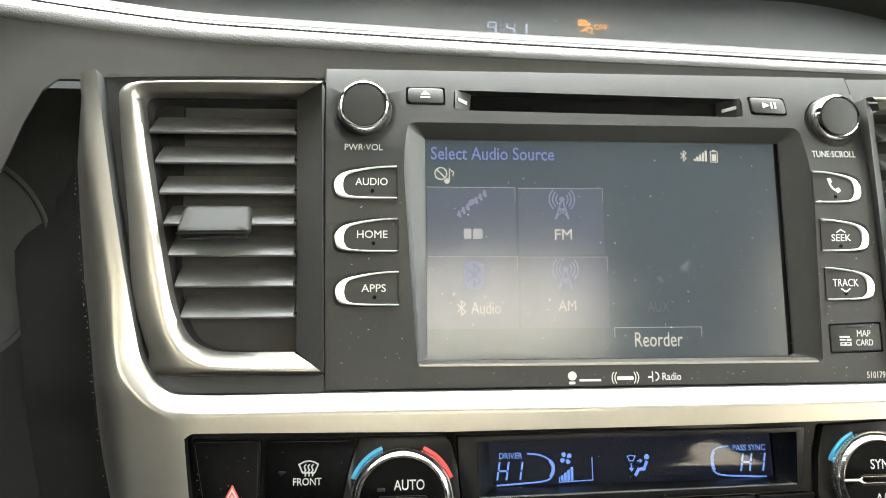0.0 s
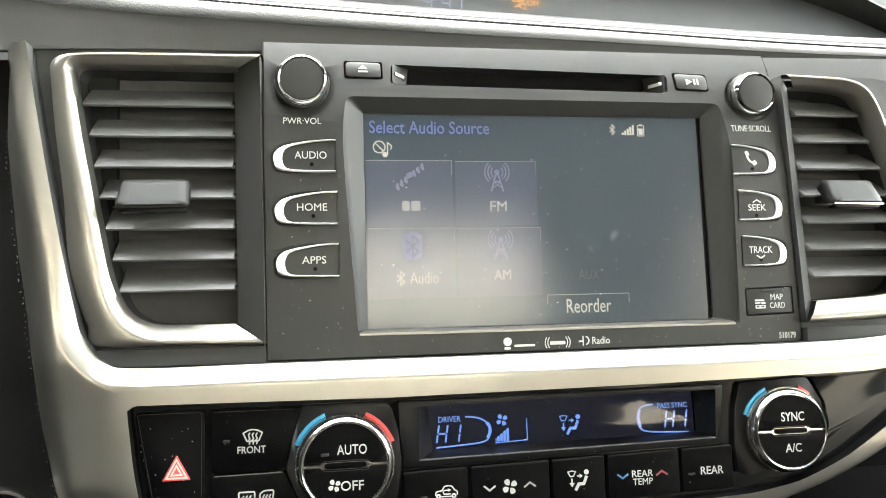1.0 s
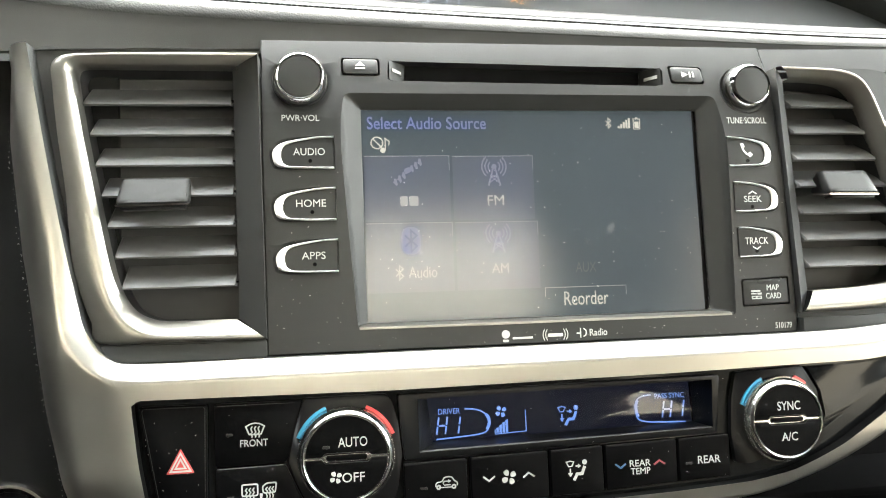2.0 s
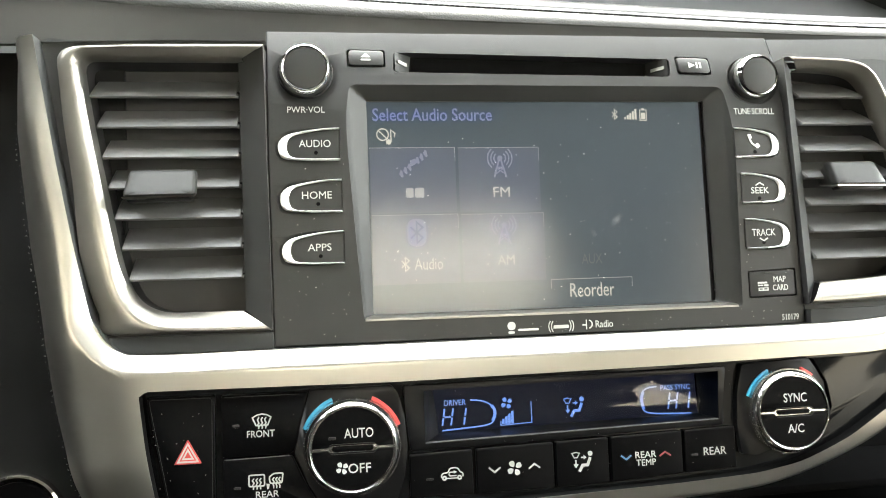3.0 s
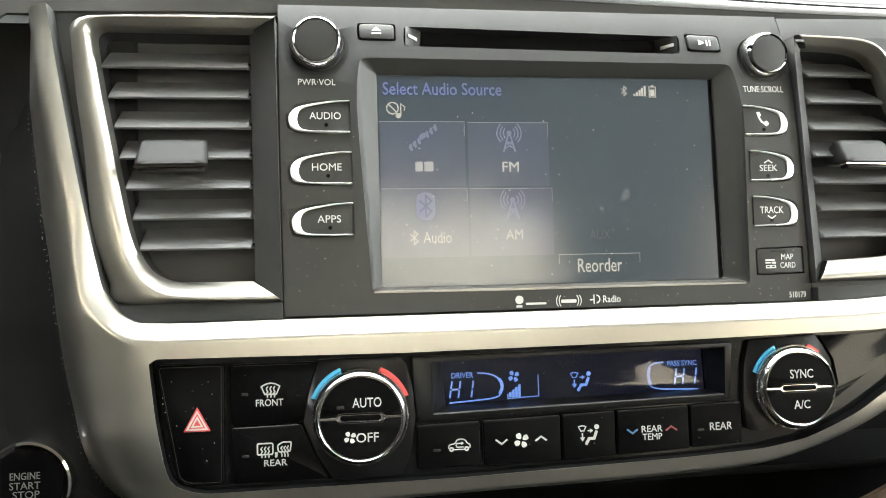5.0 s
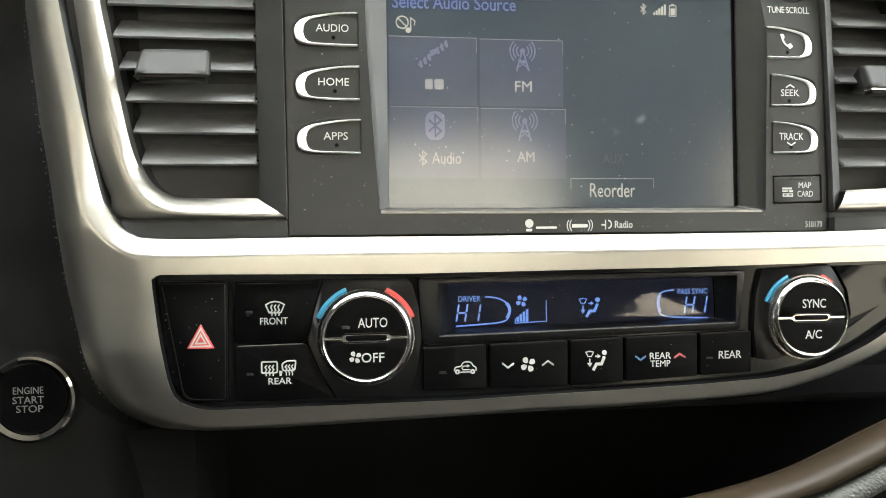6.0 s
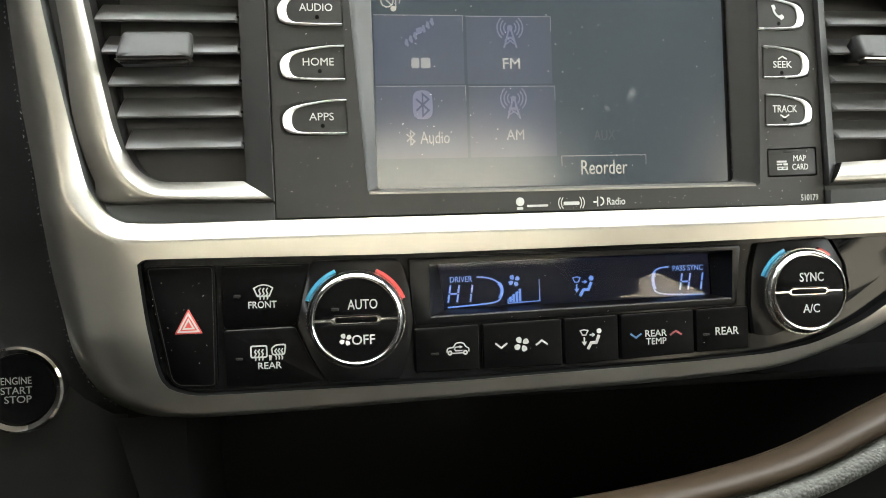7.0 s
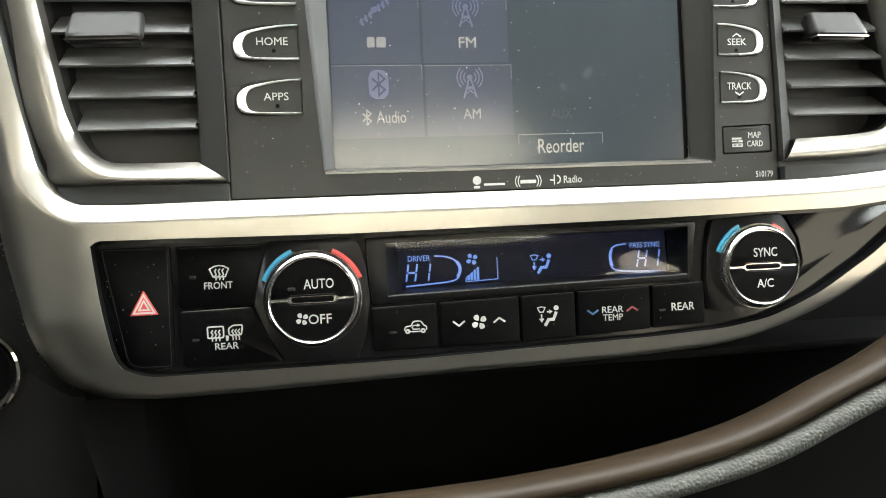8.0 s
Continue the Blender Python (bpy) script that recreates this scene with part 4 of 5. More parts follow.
    part("badge_rune", merge(stroke([(-67.4, -15.4), (-61.6, -10.2), (-64.4, -7.6), (-64.4, -17.8), (-61.6, -15.2), (-67.4, -10.0)], 0.9, yt - 0.06, thick=0.05)), TILE_LIGHT, glass)
    return radio


build_radio()

# ---- climate panel ----
def build_climate():
    panel = thing("climate_panel", (0, -10, -139), "gloss black climate control panel with a blue display", "control panel")
    y0, y1 = -15.5, -18.0
    part("fascia", cut(prism(CLIMATE_FINE, y0, 30), [prism(box(-66.5, -110.2, 77, -84.6), -40, -4)]), GLOSS, panel)

    def key(name, pts, r, mat=None, top=y1, label=""):
        return part(name, prism(rounded(pts, r, 4), top, y0 + 1, 0.5), mat or KEYCAP, panel, label, crease=60)

    def slit(x, z, owner):
        """Small lamp window of a key."""
        part("lamp_window", prism(rounded([(x, z), (x + 2.8, z), (x + 2.8, z + 1.0), (x, z + 1.0)], 0.3, 2), y1 - 0.35, y1 + 0.2, 0.12), FACE, owner)

    def defrost(cx, cz, k=1.0):
        """Windscreen with three rising waves."""
        screen = [(cx - 4.4 * k, cz + 2.4 * k), (cx - 2.2 * k, cz + 3.6 * k), (cx, cz + 4.0 * k), (cx + 2.2 * k, cz + 3.6 * k), (cx + 4.4 * k, cz + 2.4 * k), (cx + 2.8 * k, cz - 1.4 * k), (cx - 2.8 * k, cz - 1.4 * k)]
        waves = [stroke([(cx + d * k + 0.5 * math.sin(v * 4) * k, cz + (-3.0 + v * 1.5) * k) for v in (0, 0.6, 1.2, 1.8, 2.4, 3.0, 3.6)], 0.55 * k, y1) for d in (-1.7, 0, 1.7)]
        return merge(stroke(screen, 0.6 * k, y1, True), *waves)

    hazard = key("hazard_button", [(-185.7, -82.7), (-157.7, -82.9), (-158.2, -134.8), (-176.6, -134.2)], [1.5, 1.5, 1.5, 5])
    tri = [(-174.8, -111.6), (-163.2, -111.6), (-168.9, -101.0)]
    part("red_triangle", prism(rounded(tri, 0.6, 3), y1 - 0.25, y1 + 0.1, 0.1), RED, hazard, "red warning triangle")

    def inner(f):
        cx, cz = -168.95, -108.1
        return [(cx + (x - cx) * f, cz + (z - cz) * f) for x, z in tri]
    part("triangle_line", stroke(inner(0.72), 0.75, y1 - 0.25, True, 0.1), INK, hazard)
    part("triangle_line", stroke(inner(0.36), 0.7, y1 - 0.25, True, 0.1), INK, hazard)

    front = key("front_defrost_button", [(-154.4, -110.0), (-124.8, -109.8), (-121.8, -104), (-120.4, -96), (-117.4, -83.4), (-154.6, -83.2)], [0.8, 1, 2, 2, 1, 0.8])
    part("legend", words("FRONT", -144.0, -102.0, -132.2, -99.0, y1, bold=0.003), INK, front)
    part("defrost_sign", defrost(-137.6, -95.6, 0.9), INK, front)
    slit(-150.0, -97.0, front)
    rear = key("rear_defrost_button", [(-154.0, -134.9), (-113, -134.9), (-119, -124), (-124.8, -111.0), (-154.4, -111.2)], [0.8, 1, 3, 1, 0.8])
    part("legend", words("REAR", -140.8, -128.1, -130.9, -125.3, y1, bold=0.003), INK, rear)
    glassy = merge(stroke(rounded(box(-143.6, -123.0, -137.0, -118.2), 0.7, 3), 0.6, y1, True), stroke(rounded([(-134.6, -122.2), (-129.6, -122.2), (-129.0, -118.0), (-133.0, -118.0), (-135.0, -119.4)], 0.8, 3), 0.6, y1, True),
                   *[stroke([(x + 0.4 * math.sin(v * 4), -124.4 + v * 1.35) for v in (0, 0.7, 1.4, 2.1, 2.8, 3.5)], 0.5, y1) for x in (-141.8, -140.3, -138.8, -133.2, -131.9, -130.6)],
                   flat([(-136.0, -124.6), (-135.2, -124.4), (-134.8, -122.4), (-136.2, -122.2)], y1))
    part("defrost_sign", glassy, INK, rear)
    slit(-150.0, -123.9, rear)
    # pale strokes painted as the glint on the keys' bevels
    part("edge_glint", stroke([(-153.2, -111.1), (-126.2, -110.7)], 0.3, y1 + 0.2, thick=0.25), SLAT, rear)
    part("edge_glint", stroke([(-153.4, -84.0), (-121.0, -84.2)], 0.25, y1, thick=0.1), FACE, front)
    part("edge_glint", stroke(rounded([(-184.8, -83.6), (-158.6, -83.8), (-159.1, -133.9), (-176.0, -133.3)], [1.5, 1.5, 1.5, 5], 4), 0.25, y1, True, 0.08), FACE, hazard)

    # two dials, each with a seat, a chrome ring and a split cap
    TOP = -25.0

    def dial(cx, cz, k, seat, upper, lower, lamp, arcs):
        """k: size against the larger dial."""
        base = key("dial_seat", seat, 1.2, SEAT_BLACK, y1 - 0.3)
        for name, a0, a1, mat in (("cool_arc", arcs[0], arcs[1], BLUE), ("warm_arc", arcs[2], arcs[3], RED)):
            part(name, prism(arc(cx, cz, 21.7 * k, 23.2 * k, a0, a1), y1 - 1.1, y1 - 0.2, 0.2), mat, base)
        body = part("climate_dial", lathe([(21.5 * k, -17), (21.6 * k, -18.6), (21.3 * k, -20.6), (21.0 * k, -22)], cx, cz, 96), DIAL_CHROME, panel, "round dial with a chrome ring")
        ridges = [lathe([(0.3, -18.4), (0.3, -20.8), (0.1, -21.4)], cx + 21.35 * k * math.cos(a), cz + 21.35 * k * math.sin(a), 6) for a in (2 * math.pi * i / 90 for i in range(90))]
        part("knurling", merge(*ridges), CHROME, body)
        ring = [(21.3, -20.4), (21.1, -21.6), (20.6, -23.0), (19.9, -24.3), (19.2, -25.2), (18.7, -25.5), (18.3, -25.2), (18.1, -24)]
        part("chrome_ring", lathe([(r * k, y) for r, y in ring], cx, cz, 96), DIAL_CHROME, body, "polished chrome ring")
        part("dial_floor", lathe([(18.3 * k, -22), (18.2 * k, -23.8), (0, -23.8)], cx, cz, 64), KEYCAP, body)
        for name, a0, a1 in (("upper_key", 1.5, 178.5), ("lower_key", 181.5, 358.5)):
            half = [(cx + 17.8 * k * math.cos(radians(a0 + (a1 - a0) * i / 40)), cz + 17.8 * k * math.sin(radians(a0 + (a1 - a0) * i / 40))) for i in range(41)]
            s = 1 if name == "upper_key" else -1
            notch = [(cx - s * 10.8 * k, cz + s * 0.35), (cx - s * 9.2 * k, cz + s * 1.9), (cx + s * 9.2 * k, cz + s * 1.9), (cx + s * 10.8 * k, cz + s * 0.35)]
            cap = part(name, prism(half + notch, TOP, -23, 0.35), KEYCAP, body, crease=60)
            # paler line drawn as the light caught along the groove
            part("edge_glint", stroke([(half[-1][0] + s * 0.6, cz + s * 0.55), (notch[0][0], cz + s * 0.6), (notch[1][0], cz + s * 2.15), (notch[2][0], cz + s * 2.15), (notch[3][0], cz + s * 0.6), (half[0][0] - s * 0.6, cz + s * 0.55)], 0.28, TOP, thick=0.06), FACE, cap)
            for sign in (upper if s > 0 else lower):
                part("legend", sign(), INK, cap)
            if s > 0 and lamp:
                part("lamp_window", prism(box(cx - 10.4, cz + 4.2, cx - 7.2, cz + 5.4, 0.3, 2), TOP - 0.35, TOP + 0.2, 0.12), FACE, cap)
        part("center_bar", prism(box(cx - 9 * k, cz - 1.2, cx + 9 * k, cz + 1.2, 1.1, 4), TOP + 0.3, -22.5, 0.4), KEYCAP, body, crease=60)

    def fan(cx, cz, r, y, mat=None):
        blades = []
        for k in range(4):
            a = radians(35 + 90 * k)
            u, v = Vector((math.cos(a), math.sin(a))), Vector((-math.sin(a), math.cos(a)))
            c = Vector((cx, cz))
            pts = [c + u * 0.15 * r, c + u * 0.5 * r - v * 0.40 * r, c + u * 0.98 * r - v * 0.42 * r, c + u * 1.08 * r + v * 0.2 * r, c + u * 0.6 * r + v * 0.36 * r]
            blades.append(flat(rounded([tuple(p) for p in pts], 0.2 * r, 3), y, 0.12))
        return merge(*blades)

    dial(-98.5, -108.1, 1.0, [(-116.6, -82.6), (-80.4, -82.4), (-77.6, -86), (-75.0, -96), (-73.8, -110), (-76, -124), (-80, -135.4), (-111.0, -135.4), (-118, -124), (-123.6, -110), (-120.6, -96)],
         [lambda: words("AUTO", -102.1, -103.6, -89.4, -99.4, TOP, bold=0.003)],
         [lambda: words("OFF", -100.7, -118.7, -90.9, -114.6, TOP, bold=0.003), lambda: fan(-103.4, -116.3, 2.6, TOP)], True, (158, 112, 66, 21))
    dial(110.3, -104.4, 0.945, [(88.6, -81.4), (123.4, -79.6), (131, -92), (132, -106), (120, -117), (94, -125), (86, -124), (84.6, -110), (85.6, -94)],
         [lambda: words("SYNC", 105.2, -99.8, 117.0, -95.6, TOP, bold=0.003)], [lambda: words("A/C", 106.6, -114.2, 114.8, -110.2, TOP, bold=0.003)], False, (159, 114, 67, 48))
    key("blank_panel", [(126, -80.6), (152, -80.2), (186, -77.0), (158, -95), (140, -107), (130, -113), (135, -104), (133, -92)], 1.2, GLOSS)

    # display behind a clear window
    edge = rounded([(-75, -83.0), (80.0, -82.0), (78.6, -94), (77.6, -109.6), (-72.6, -112.4), (-74, -98)], 1.2, 4)
    front = [(-65.9, -85.8), (-65.8, -109.5), (75.4, -106.9), (76.2, -84.2)]
    back = [(-60.0, -85.9), (-57.6, -107.7), (70.8, -105.7), (69.9, -86.0)]
    opening = loft([[(x, y, z) for x, z in ring] for y, ring in ((-30, front), (y1 - 0.1, front), (-6, back), (-2, back))], True, (True, True))
    part("display_hood", cut(prism(edge, y1 - 0.2, -7, 0.5), [opening]), SEAT_BLACK, panel, crease=60)
    return panel, fan


climate, fan_blades = build_climate()


def build_lower_keys():
    y1 = -18.0
    xs = [(-73.2, -44.6), (-42.8, -6.6), (-5.3, 19.9), (21.3, 56.4), (57.6, 83.4)]

    def ztop(x):
        return -113.6 + (x + 42.8) * 0.0222
    names = ("recirculation_button", "fan_speed_button", "air_mode_button", "rear_temperature_button", "rear_air_button")
    keys = []
    for (a, b), name in zip(xs, names):
        low = -133.4 + max(0, a) * 0.04, -133.4 + max(0, b) * 0.04
        k = part(name, prism(rounded([(a, low[0]), (b, low[1]), (b, ztop(b)), (a, ztop(a))], 0.7, 3), y1, -14.5, 0.5), KEYCAP, climate, crease=60)
        # thin paler strip as the glint on the key's top edge
        part("edge_glint", flat([(a + 0.8, ztop(a) - 0.15), (b - 0.8, ztop(b) - 0.15), (b - 0.8, ztop(b) + 0.15), (a + 0.8, ztop(a) + 0.15)], -17.5, 0.25), FACE, k)
        keys.append(k)
    y = y1
    car = curve([(-59.2, -125.6), (-58.6, -123.6), (-55.8, -123.0), (-54.2, -121.0), (-50.6, -121.0), (-49.0, -123.0), (-47.6, -123.8), (-47.6, -125.6)], 30)
    sign = merge(stroke(car, 0.6, y), stroke([(-57.4, -126.2), (-50.0, -126.2)], 0.5, y), *[flat(arc(x, -126.0, 0.5, 1.3, 0, 360, 14), y) for x in (-57.6, -49.4)],
                                     stroke([(-51.0, -125.0), (-54.6, -125.0), (-55.2, -124.0), (-54.6, -123.0), (-52.4, -123.0)], 0.5, y), flat([(-52.4, -123.9), (-52.4, -122.1), (-50.8, -123.0)], y))
    for v in sign.verts:
        v.co = Vector((-54.2 * MM + (v.co.x + 53.4 * MM) * 0.84, v.co.y, -123.4 * MM + (v.co.z + 123.6 * MM) * 0.84))
    part("recirculation_sign", sign, INK, keys[0])
    part("lamp_window", prism(box(-66.0, -126, -62.8, -125, 0.3, 2), y - 0.35, y, 0.12), FACE, keys[0])
    part("fan_sign", fan_blades(-25.2, -123.1, 3.4, y), INK, keys[1])
    part("arrow_sign", stroke([(-37.2, -122.2), (-34.5, -124.3), (-31.8, -122.3)], 0.75, y), INK, keys[1])
    part("arrow_sign", stroke([(-18.6, -123.8), (-15.9, -121.8), (-13.2, -123.7)], 0.75, y), INK, keys[1])
    part("air_mode_sign", seated(1.9, -127.0, 1.0, y), INK, keys[2])
    part("legend", merge(words("REAR", 32.9, -122.6, 43.2, -119.6, y, bold=0.003), words("TEMP", 33.2, -126.2, 42.9, -123.3, y)), INK, keys[3])
    part("cool_arrow", stroke([(25.8, -120.9), (28.4, -122.8), (31.0, -121.0)], 0.8, y), BLUE_DIM, keys[3])
    part("warm_arrow", stroke([(44.8, -122.3), (47.6, -120.5), (50.4, -122.3)], 0.8, y), RED_DIM, keys[3])
    part("legend", words("REAR", 67.0, -123.4, 78.4, -119.8, y, bold=0.003), INK, keys[4])
    part("lamp_window", prism(box(60.8, -123.4, 64.0, -122.4, 0.3, 2), y - 0.35, y, 0.12), FACE, keys[4])


def seated(x, z, k, y):
    """A seat occupant's plain outline with air arrows: a ball, a back and a leg."""
    return merge(flat(arc(x + 9.0 * k, z + 8.2 * k, 0, 1.15 * k, 0, 350, 12)[:13], y), stroke([(x + 9.0 * k, z + 6.4 * k), (x + 7.6 * k, z + 3.0 * k), (x + 5.2 * k, z + 3.0 * k), (x + 3.6 * k, z + 0.2 * k)], 1.3 * k, y),
                 stroke([(x + 0.2 * k, z + 8.6 * k), (x + 2.0 * k, z + 9.0 * k), (x + 3.8 * k, z + 8.6 * k), (x + 2.8 * k, z + 6.6 * k), (x + 1.2 * k, z + 6.6 * k)], 0.45 * k, y, True),
                 stroke([(x + 2.0 * k, z + 5.6 * k), (x + 2.0 * k, z + 3.4 * k)], 0.6 * k, y), flat([(x + 0.8 * k, z + 3.6 * k), (x + 3.2 * k, z + 3.6 * k), (x + 2.0 * k, z + 1.8 * k)], y),
                 stroke([(x + 4.6 * k, z + 6.6 * k), (x + 6.0 * k, z + 6.6 * k)], 0.6 * k, y), flat([(x + 5.8 * k, z + 7.6 * k), (x + 5.8 * k, z + 5.6 * k), (x + 7.2 * k, z + 6.6 * k)], y))


build_lower_keys()


LENS_MID, LENS_CURVE = -93.0, 170.0


def build_climate_display():
    """A lit blue display at the foot of a shallow well, behind a clear window that bulges a little."""
    y = -6.0
    lcd = part("climate_display", prism([(-60.0, -107.9), (71.0, -105.9), (70.1, -85.8), (-60.2, -85.7)], y, -3, 0.2), LCD_BACK, climate, "dark blue lit climate display")
    part("shelf", loft([[(-65.4, -17.6, -109.1), (75.0, -17.6, -106.5)], [(-57.4, y - 0.2, -107.3), (70.6, y - 0.2, -105.4)]], False), SEAT_BLACK, lcd)
    part("shelf_edge", loft([[(-65.6, -18.3, -109.3), (75.2, -18.3, -106.7)], [(-65.5, -17.7, -108.8), (75.1, -17.7, -106.2)]], False), DUCT, lcd)
    rows = []
    for i in range(17):
        t = i / 16
        z0, z1 = -109.4 + 23.6 * t, -106.8 + 22.6 * t
        rows.append([(x, -18.45 + ((z0 + (z1 - z0) * (x + 65.8) / 141) - LENS_MID) ** 2 / (2 * LENS_CURVE), z0 + (z1 - z0) * (x + 65.8) / 141) for x in range(-66, 77, 6)])
    window = part("display_window", loft(rows, False), LENS, lcd, "clear glossy display window")
    window.visible_shadow = False
    yy = y - 0.1

    def put(name, bm):
        part(name, bm, LCD_LIGHT, lcd)
    put("legend", words("DRIVER", -55.1, -95.0, -44.7, -92.4, yy, 0.05, bold=0.006))
    put("legend", words("PASS SYNC", 52.2, -93.6, 67.4, -91.0, yy, 0.05, bold=0.006))

    def segs(x, z, h, which):
        """Slanted seven-segment strokes; letters name the segments."""
        lean, w = 0.16, h * 0.5
        spot = {"f": ((0, 0.54), (0, 0.98)), "e": ((0, 0.02), (0, 0.46)), "b": ((1, 0.54), (1, 0.98)), "c": ((1, 0.02), (1, 0.46)), "g": ((0.12, 0.5), (0.88, 0.5)), "a": ((0.1, 1), (0.9, 1)), "d": ((0.1, 0), (0.9, 0))}
        out = []
        for s in which:
            (a, b), (c, d) = spot[s]
            out.append(stroke([(x + a * w + b * h * lean, z + b * h), (x + c * w + d * h * lean, z + d * h)], h * 0.1, yy, thick=0.05))
        return merge(*out)
    put("digit", segs(-56.2, -104.3, 8.2, "fegbc"))
    put("digit", segs(-49.9, -104.3, 8.0, "bc"))
    put("digit", segs(55.6, -102.9, 8.2, "fegbc"))
    put("digit", segs(61.9, -102.9, 8.2, "bc"))
    left = curve([(-42.6, -92.9), (-37.8, -93.4), (-34.0, -94.8), (-31.4, -97.2), (-30.8, -100), (-32.0, -103.6), (-35.4, -105.0), (-42.2, -105.6), (-56.4, -106.4)], 36)
    put("zone_bracket", stroke(left, 0.7, yy, thick=0.05))
    put("zone_bracket", stroke(curve([(-32.4, -96.0), (-31.1, -98), (-31.0, -100.6), (-32.2, -103.2)], 12), 1.5, yy - 0.02, thick=0.05))
    right = curve([(50.2, -91.5), (45.6, -92.0), (42.9, -93.6), (42.1, -96.4), (42.2, -100), (43.5, -103.0), (48, -104.4), (58, -105.0), (67.7, -105.4)], 36)
    put("zone_bracket", stroke(right, 0.7, yy, thick=0.05))
    put("zone_bracket", stroke(curve([(43.2, -93.8), (42.3, -96.2), (42.4, -99), (43.2, -102)], 12), 1.4, yy - 0.02, thick=0.05))
    put("fan_sign", fan_blades(-25.1, -95.2, 2.7, yy))
    for k in range(4):
        put("speed_bar", flat([(-27.6 + 1.5 * k, -105.0), (-26.4 + 1.5 * k, -105.0), (-26.4 + 1.5 * k, -102.4 + 1.15 * k), (-27.6 + 1.5 * k, -102.8 + 1.15 * k)], yy, 0.05))
    put("speed_frame", merge(stroke([(-28.2, -103.4), (-28.2, -105.6), (-13.1, -105.0), (-13.2, -95)], 0.45, yy, thick=0.05)))
    put("air_mode_sign", seated(2.7, -103.8, 1.02, yy))


build_climate_display()

# ---- display under the hood, starter button, dials, lower tray ----
def build_top_display():
    hood = thing("top_display", (0, 10, 95), "dark glossy clock display under a dashboard hood", "display")

    def at(x, v):
        """A place on the leaning lens: v runs up it from its foot."""
        y, z = 22 + 0.30 * v, 99 - 0.025 * x + v
        f = 1 + 42 / (361 + y)
        return (-109 + (x + 109) * f, y + 42, -41 + (z + 41) * f)
    cols = [-330 + 10 * k for k in range(58)]
    part("lens", loft([[at(x, v) for x in cols] for v in (-6, 4, 12, 20, 28, 36, 44)], False), SMOKED, hood)
    # hood over it
    arch = [(x, 146 - 0.0021 * max(0, x - 95) ** 2 + 0.0004 * min(60, max(0, 60 - x)) ** 2) for x in cols]
    rows = []
    for y, dz in ((60, -8), (26, -5), (17, -2.6), (14, 0), (15, 1.8), (19, 2.6), (40, -2), (110, -30), (230, -70)):
        rows.append([(-109 + (x + 109) * 1.112, y + 42, -41 + (h + dz + 41) * 1.112) for x, h in arch])
    part("hood", loft(rows, False), SOFT, hood, "grained hood", crease=50)

    def lay(bm):
        """Stands flat signs (drawn at y = 0) on the lens."""
        for v in bm.verts:
            x, y, z = v.co / MM
            p = at(x, z)
            v.co = Vector((p[0], p[1] + y - 0.5, p[2])) * MM
        return bm

    def digit(x, z, which):
        w, h, lean = 4.2, 6.6, 0.1
        spot = {"f": ((0, 0.54), (0, 0.98)), "e": ((0, 0.02), (0, 0.46)), "b": ((1, 0.54), (1, 0.98)), "c": ((1, 0.02), (1, 0.46)), "g": ((0.1, 0.5), (0.9, 0.5)), "a": ((0.1, 1), (0.9, 1)), "d": ((0.1, 0), (0.9, 0))}
        return lay(merge(*[stroke([(x + spot[s][0][0] * w + spot[s][0][1] * h * lean, z + spot[s][0][1] * h), (x + spot[s][1][0] * w + spot[s][1][1] * h * lean, z + spot[s][1][1] * h)], 0.75, 0, thick=0.1) for s in which]))
    Z = 14.6
    part("clock_digit", digit(-52.4, Z, "abcdfg"), CLOCK_LIGHT, hood)
    part("clock_digit", digit(-42.6, Z, "bcfg"), CLOCK_LIGHT, hood)
    part("clock_digit", digit(-36.2, Z, "bc"), CLOCK_LIGHT, hood)
    part("clock_colon", lay(merge(flat(box(-46.0, Z + 1.8, -45.3, Z + 2.5), 0, 0.1), flat(box(-45.7, Z + 4.2, -45.0, Z + 4.9), 0, 0.1))), CLOCK_LIGHT, hood)
    Z = 17.2
    sign = merge(stroke(box(-3.6, Z + 4.6, 0.4, Z + 8.0), 0.55, 0, True, 0.1), stroke([(-3.4, Z + 4.8), (0.2, Z + 7.8)], 0.55, 0, thick=0.1), stroke([(-3.4, Z + 7.8), (0.2, Z + 4.8)], 0.55, 0, thick=0.1),
                 flat(arc(1.8, Z + 5.6, 0, 0.95, 0, 350, 12)[:13], 0, 0.1), stroke([(1.6, Z + 4.2), (-0.6, Z + 2.2), (-3.2, Z + 0.8)], 1.0, 0, thick=0.1), stroke([(-0.4, Z + 2.4), (0.6, Z + 0.4)], 0.9, 0, thick=0.1))
    part("airbag_sign", lay(sign), AMBER_LIGHT, hood, "amber airbag warning")
    part("airbag_number", lay(words("2", 1.4, Z - 0.4, 3.9, Z + 3.8, 0, 0.1, bold=0.02)), AMBER_LIGHT, hood)
    part("airbag_word", lay(words("OFF", 4.4, Z + 2.2, 11.6, Z + 5.8, 0, 0.1, bold=0.006)), AMBER_LIGHT, hood)
    for x in (-16.6, -15.4):
        part("faint_tick", lay(flat(box(x, Z + 6, x + 0.35, Z + 7.8), 0, 0.1)), DIM_WHITE, hood)
    return hood


build_top_display()


